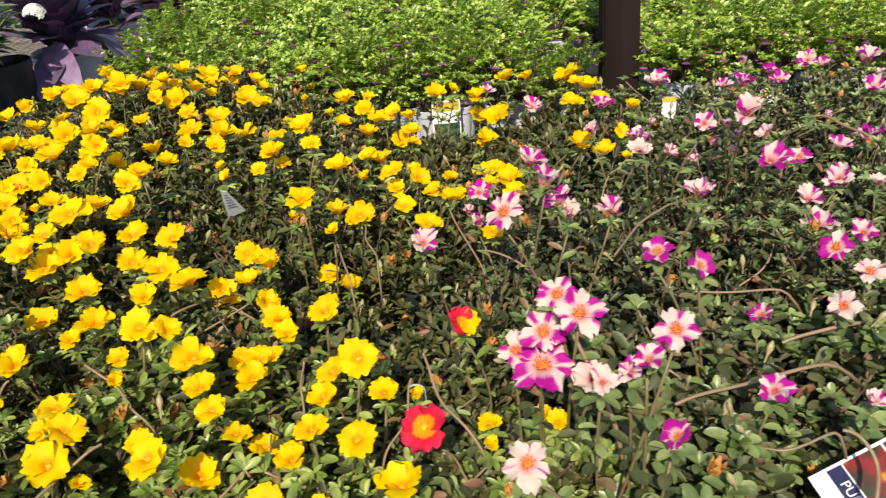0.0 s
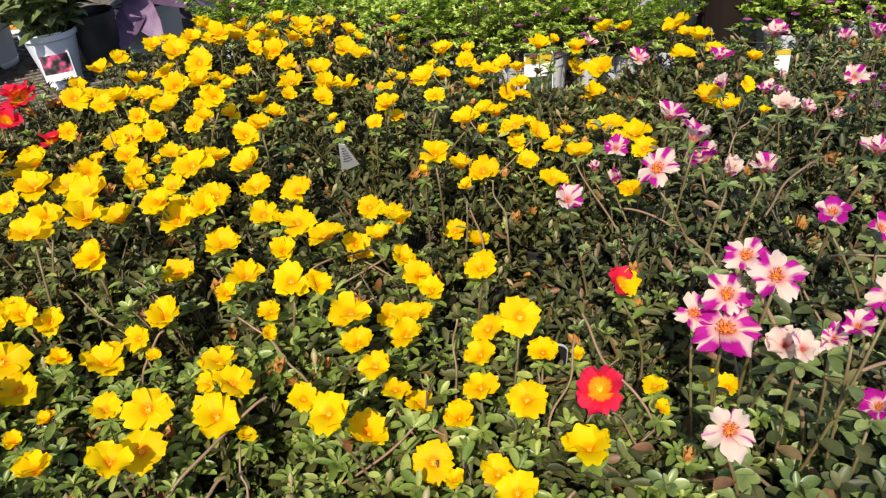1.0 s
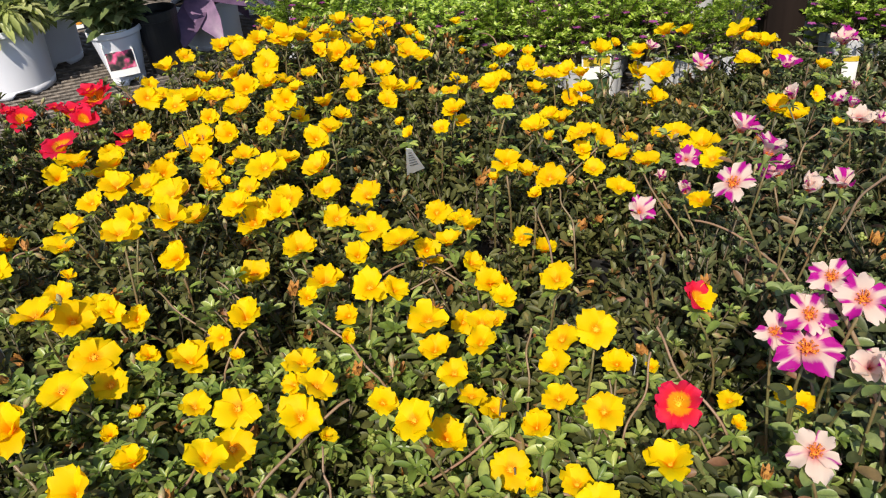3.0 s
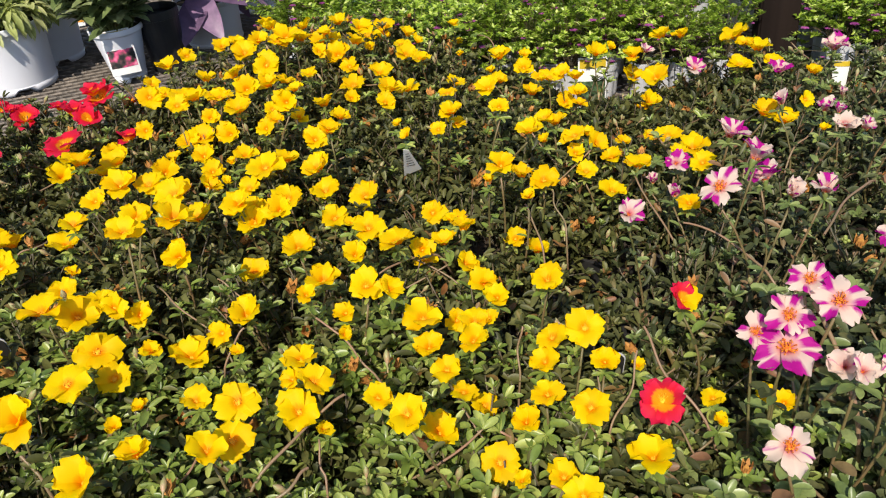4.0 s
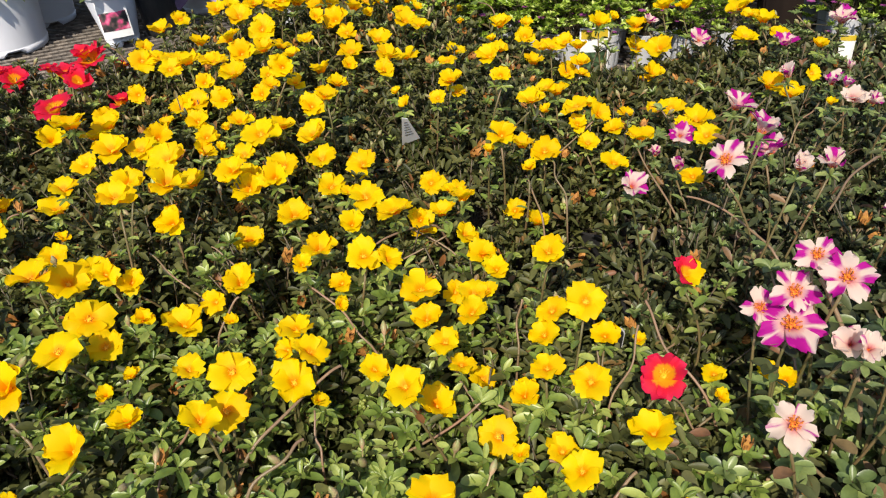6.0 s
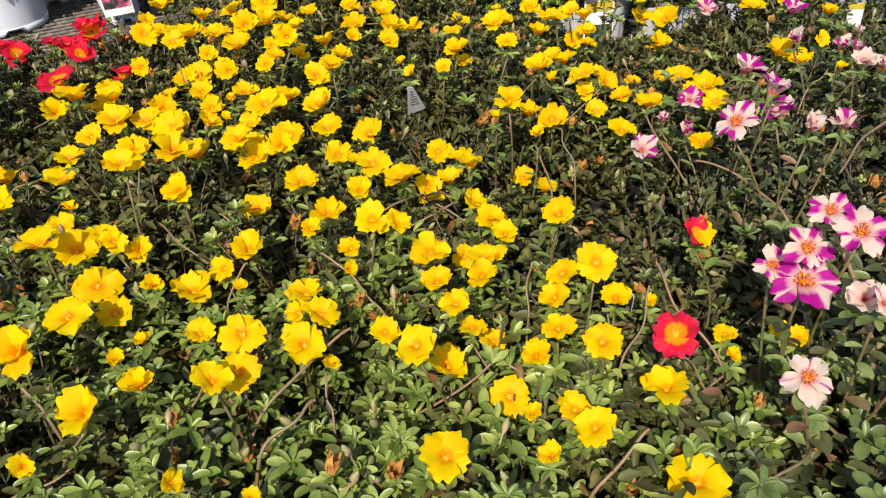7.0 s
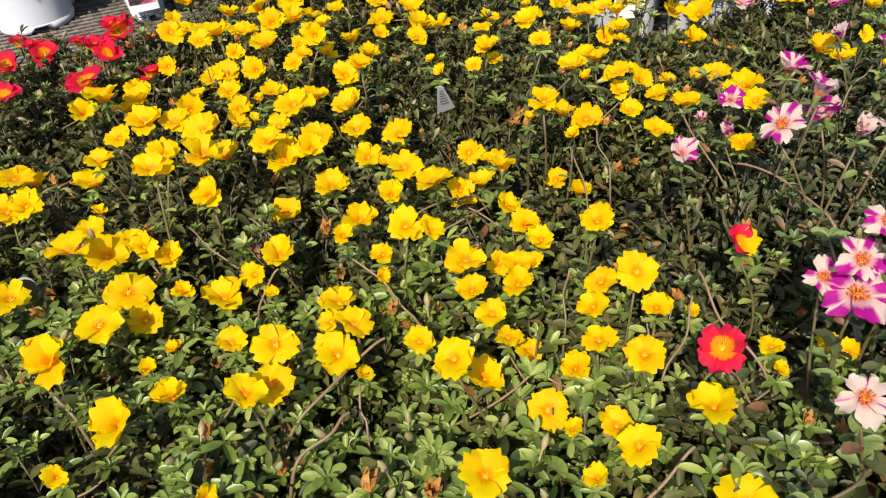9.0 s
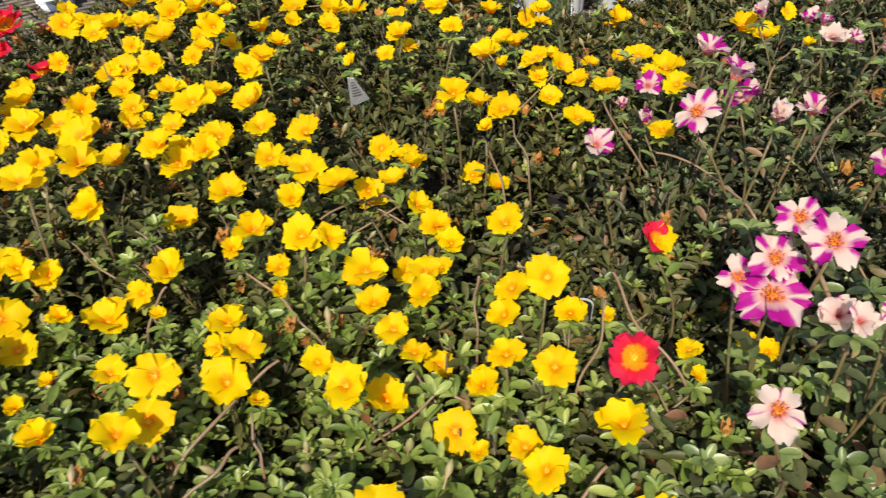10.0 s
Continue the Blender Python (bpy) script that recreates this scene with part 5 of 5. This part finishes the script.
part("pot", POT_MESH, pot_k, Matrix.Diagonal((0.60, 0.60, 1.4, 1)), "black plastic pot")
part("soil", SOIL_MESH, pot_k, Matrix.Diagonal((0.60, 0.60, 1.4, 1)))
for x, y, seed, size, r1, count in ((-0.540, 2.685, 8, 0.165, 0.092, 12), (-0.66, 3.02, 11, 0.16, 0.09, 8), (-0.30, 2.90, 9, 0.15, 0.09, 8), (-0.50, 3.00, 10, 0.15, 0.09, 8)):
    pd = thing("purple_heart", x, y, BENCH, "purple heart with long dark purple leaves in a white pot", "potted plant", "white pots")
    white_pot(pd, r1 * 0.9, r1, 0.128)
    leafy(pd, 0.12, count, 0.05, size, BLADE, PURPLE_LEAF, seed, lift=(0.5, 2.6), rise=0.15, ratio=1.7, skirt=count // 2, rim=0.07, hang=(-0.9, 0.4))

# labels on the heather pots and among the purslane
pot_label(0.500, 2.068, BENCH + 0.006, 4, -6, PHOTO_GREEN, 0.062, 0.115)
for x, y, z, rz, w, h in ((0.905, 1.845, 0.893, -8, 0.026, 0.046), (1.105, 1.85, 0.880, 6, 0.034, 0.060), (1.25, 1.87, 0.865, 0, 0.036, 0.06)):
    wt = thing("plant_tag", x, y, z, "white plant tag with a yellow top standing among streaked purslane", "plant tag", "plant tags")
    wt.matrix_basis = pose(x, y, z, -10, 0, rz)
    sheet("card", w, h, PAPER, wt, None, "", 0.003)
    sheet("band", w * 0.98, h * 0.20, BAND_YELLOW, wt, pose(0, -0.001, h * 0.79), "yellow printed band", 0.003)

lying = thing("plant_tag", -1.057, 2.885, BENCH + 0.006, "small white and orange printed tag standing on the bench", "plant tag", "plant tags")
lying.matrix_basis = pose(-1.057, 2.885, BENCH + 0.004, -14, 0, 18)
sheet("card", 0.030, 0.055, PAPER, lying, None, "white plastic card", 0.002)
sheet("photo", 0.027, 0.030, PHOTO_ORANGE, lying, pose(0, -0.0012, 0.012), "printed orange flower photo", 0.002)

tag = thing("plant_tag", 0.163, 1.535, 0.90, "small white pointed plant tag stuck among the leaves", "plant tag")
tag.matrix_basis = pose(0.164, 1.505, 0.938, 30, -5, 14) @ Matrix.Diagonal((0.95, 1, 1.4, 1))
tag_mesh = mesh_of("tag_card", [(-0.009, 0, 0), (0.019, 0, 0.006), (0.004, 0, 0.046), (-0.004, 0, 0.050), (-0.009, 0.0008, 0), (0.019, 0.0008, 0.006), (0.004, 0.0008, 0.046), (-0.004, 0.0008, 0.050)],
                   [(0, 1, 2, 3), (7, 6, 5, 4), (0, 4, 5, 1), (1, 5, 6, 2), (2, 6, 7, 3), (3, 7, 4, 0)], PAPER, False)
part("card", tag_mesh, tag)
for k in range(6):
    part_bm("text_bar", box_bm(0.005 + 0.0016 * k, 0.0003, 0.0006, 0, (0.0005 + 0.0006 * k, -0.0004, 0.041 - 0.0045 * k)), INK, tag, "small line of lettering")

for x, y, z, rz in ((-0.245, 1.128, 0.945, 25), (0.413, 1.152, 0.886, -10)):
    bt = thing("plant_tag", x, y, z, "black plastic plant tag with a pale rim among the leaves", "plant tag", "plant tags")
    bt.matrix_basis = pose(x, y, z, 8, 0, rz) @ Matrix.Scale(0.85, 4)
    outline = [(0.011 * math.cos(a), 0.024 + 0.011 * math.sin(a)) for a in np.linspace(0, math.pi, 9)] + [(-0.009, -0.03), (0.009, -0.03)]
    for name, mat, grow, dy in (("card", POT_GREY, 1.0, 0.0), ("face", POT_BLACK, 0.90, -0.0012)):
        n = len(outline)
        verts = [(grow * u, dy + d, 0.01 + grow * (v - 0.01)) for d in (0.0, 0.0008) for u, v in outline]
        part(name, mesh_of(name, verts, [tuple(range(n - 1, -1, -1)), tuple(range(n, 2 * n))] + [(k, (k + 1) % n, n + (k + 1) % n, n + k) for k in range(n)], mat, False), bt)

# the big label leaning in the front of the streaked plants
big = thing("plant_label", 0.80, 1.02, 0.83, "tilted plant label with red flower photo and dark blue band", "plant label", "plant labels")
along, above = Vector((0.24, -0.90, -0.30)).normalized(), Vector((0.66, 0.36, 0.58))
facing = above.cross(along).normalized()
above = along.cross(facing)
big.matrix_basis = Matrix.Translation(Vector((0.770, 0.992, 0.930)) + along * 0.0425 - above * 0.0285) @ Matrix((along, facing, above)).transposed().to_4x4()
sheet("card", 0.085, 0.13, PAPER, big, None, "white plastic card", 0.004)
sheet("photo", 0.079, 0.034, PHOTO_RED, big, pose(0, -0.0012, 0.030), "printed photo of red and yellow flowers", 0.004)
sheet("band", 0.079, 0.013, BAND_BLUE, big, pose(0, -0.0014, 0.0155), "dark blue printed band", 0.004)
sheet("bar", 0.079, 0.005, INK, big, pose(0, -0.0012, 0.066), "black printed bar", 0.004)
for k in range(3):
    sheet("text_bar", 0.05 - 0.008 * k, 0.0022, INK, big, pose(-0.008, -0.0012, 0.092 - 0.006 * k), "small line of lettering", 0.002)
words = bpy.data.curves.new("lettering", "FONT")
words.body, words.size, words.align_x, words.extrude = "PURSLANE", 0.011, "CENTER", 0.0002
words.materials.append(PAPER)
letters = new("lettering", words)
letters.parent = big
letters.matrix_basis = pose(0, -0.0066, 0.0185, 90, 0, 0)
tagged(letters, label="white lettering on the band")
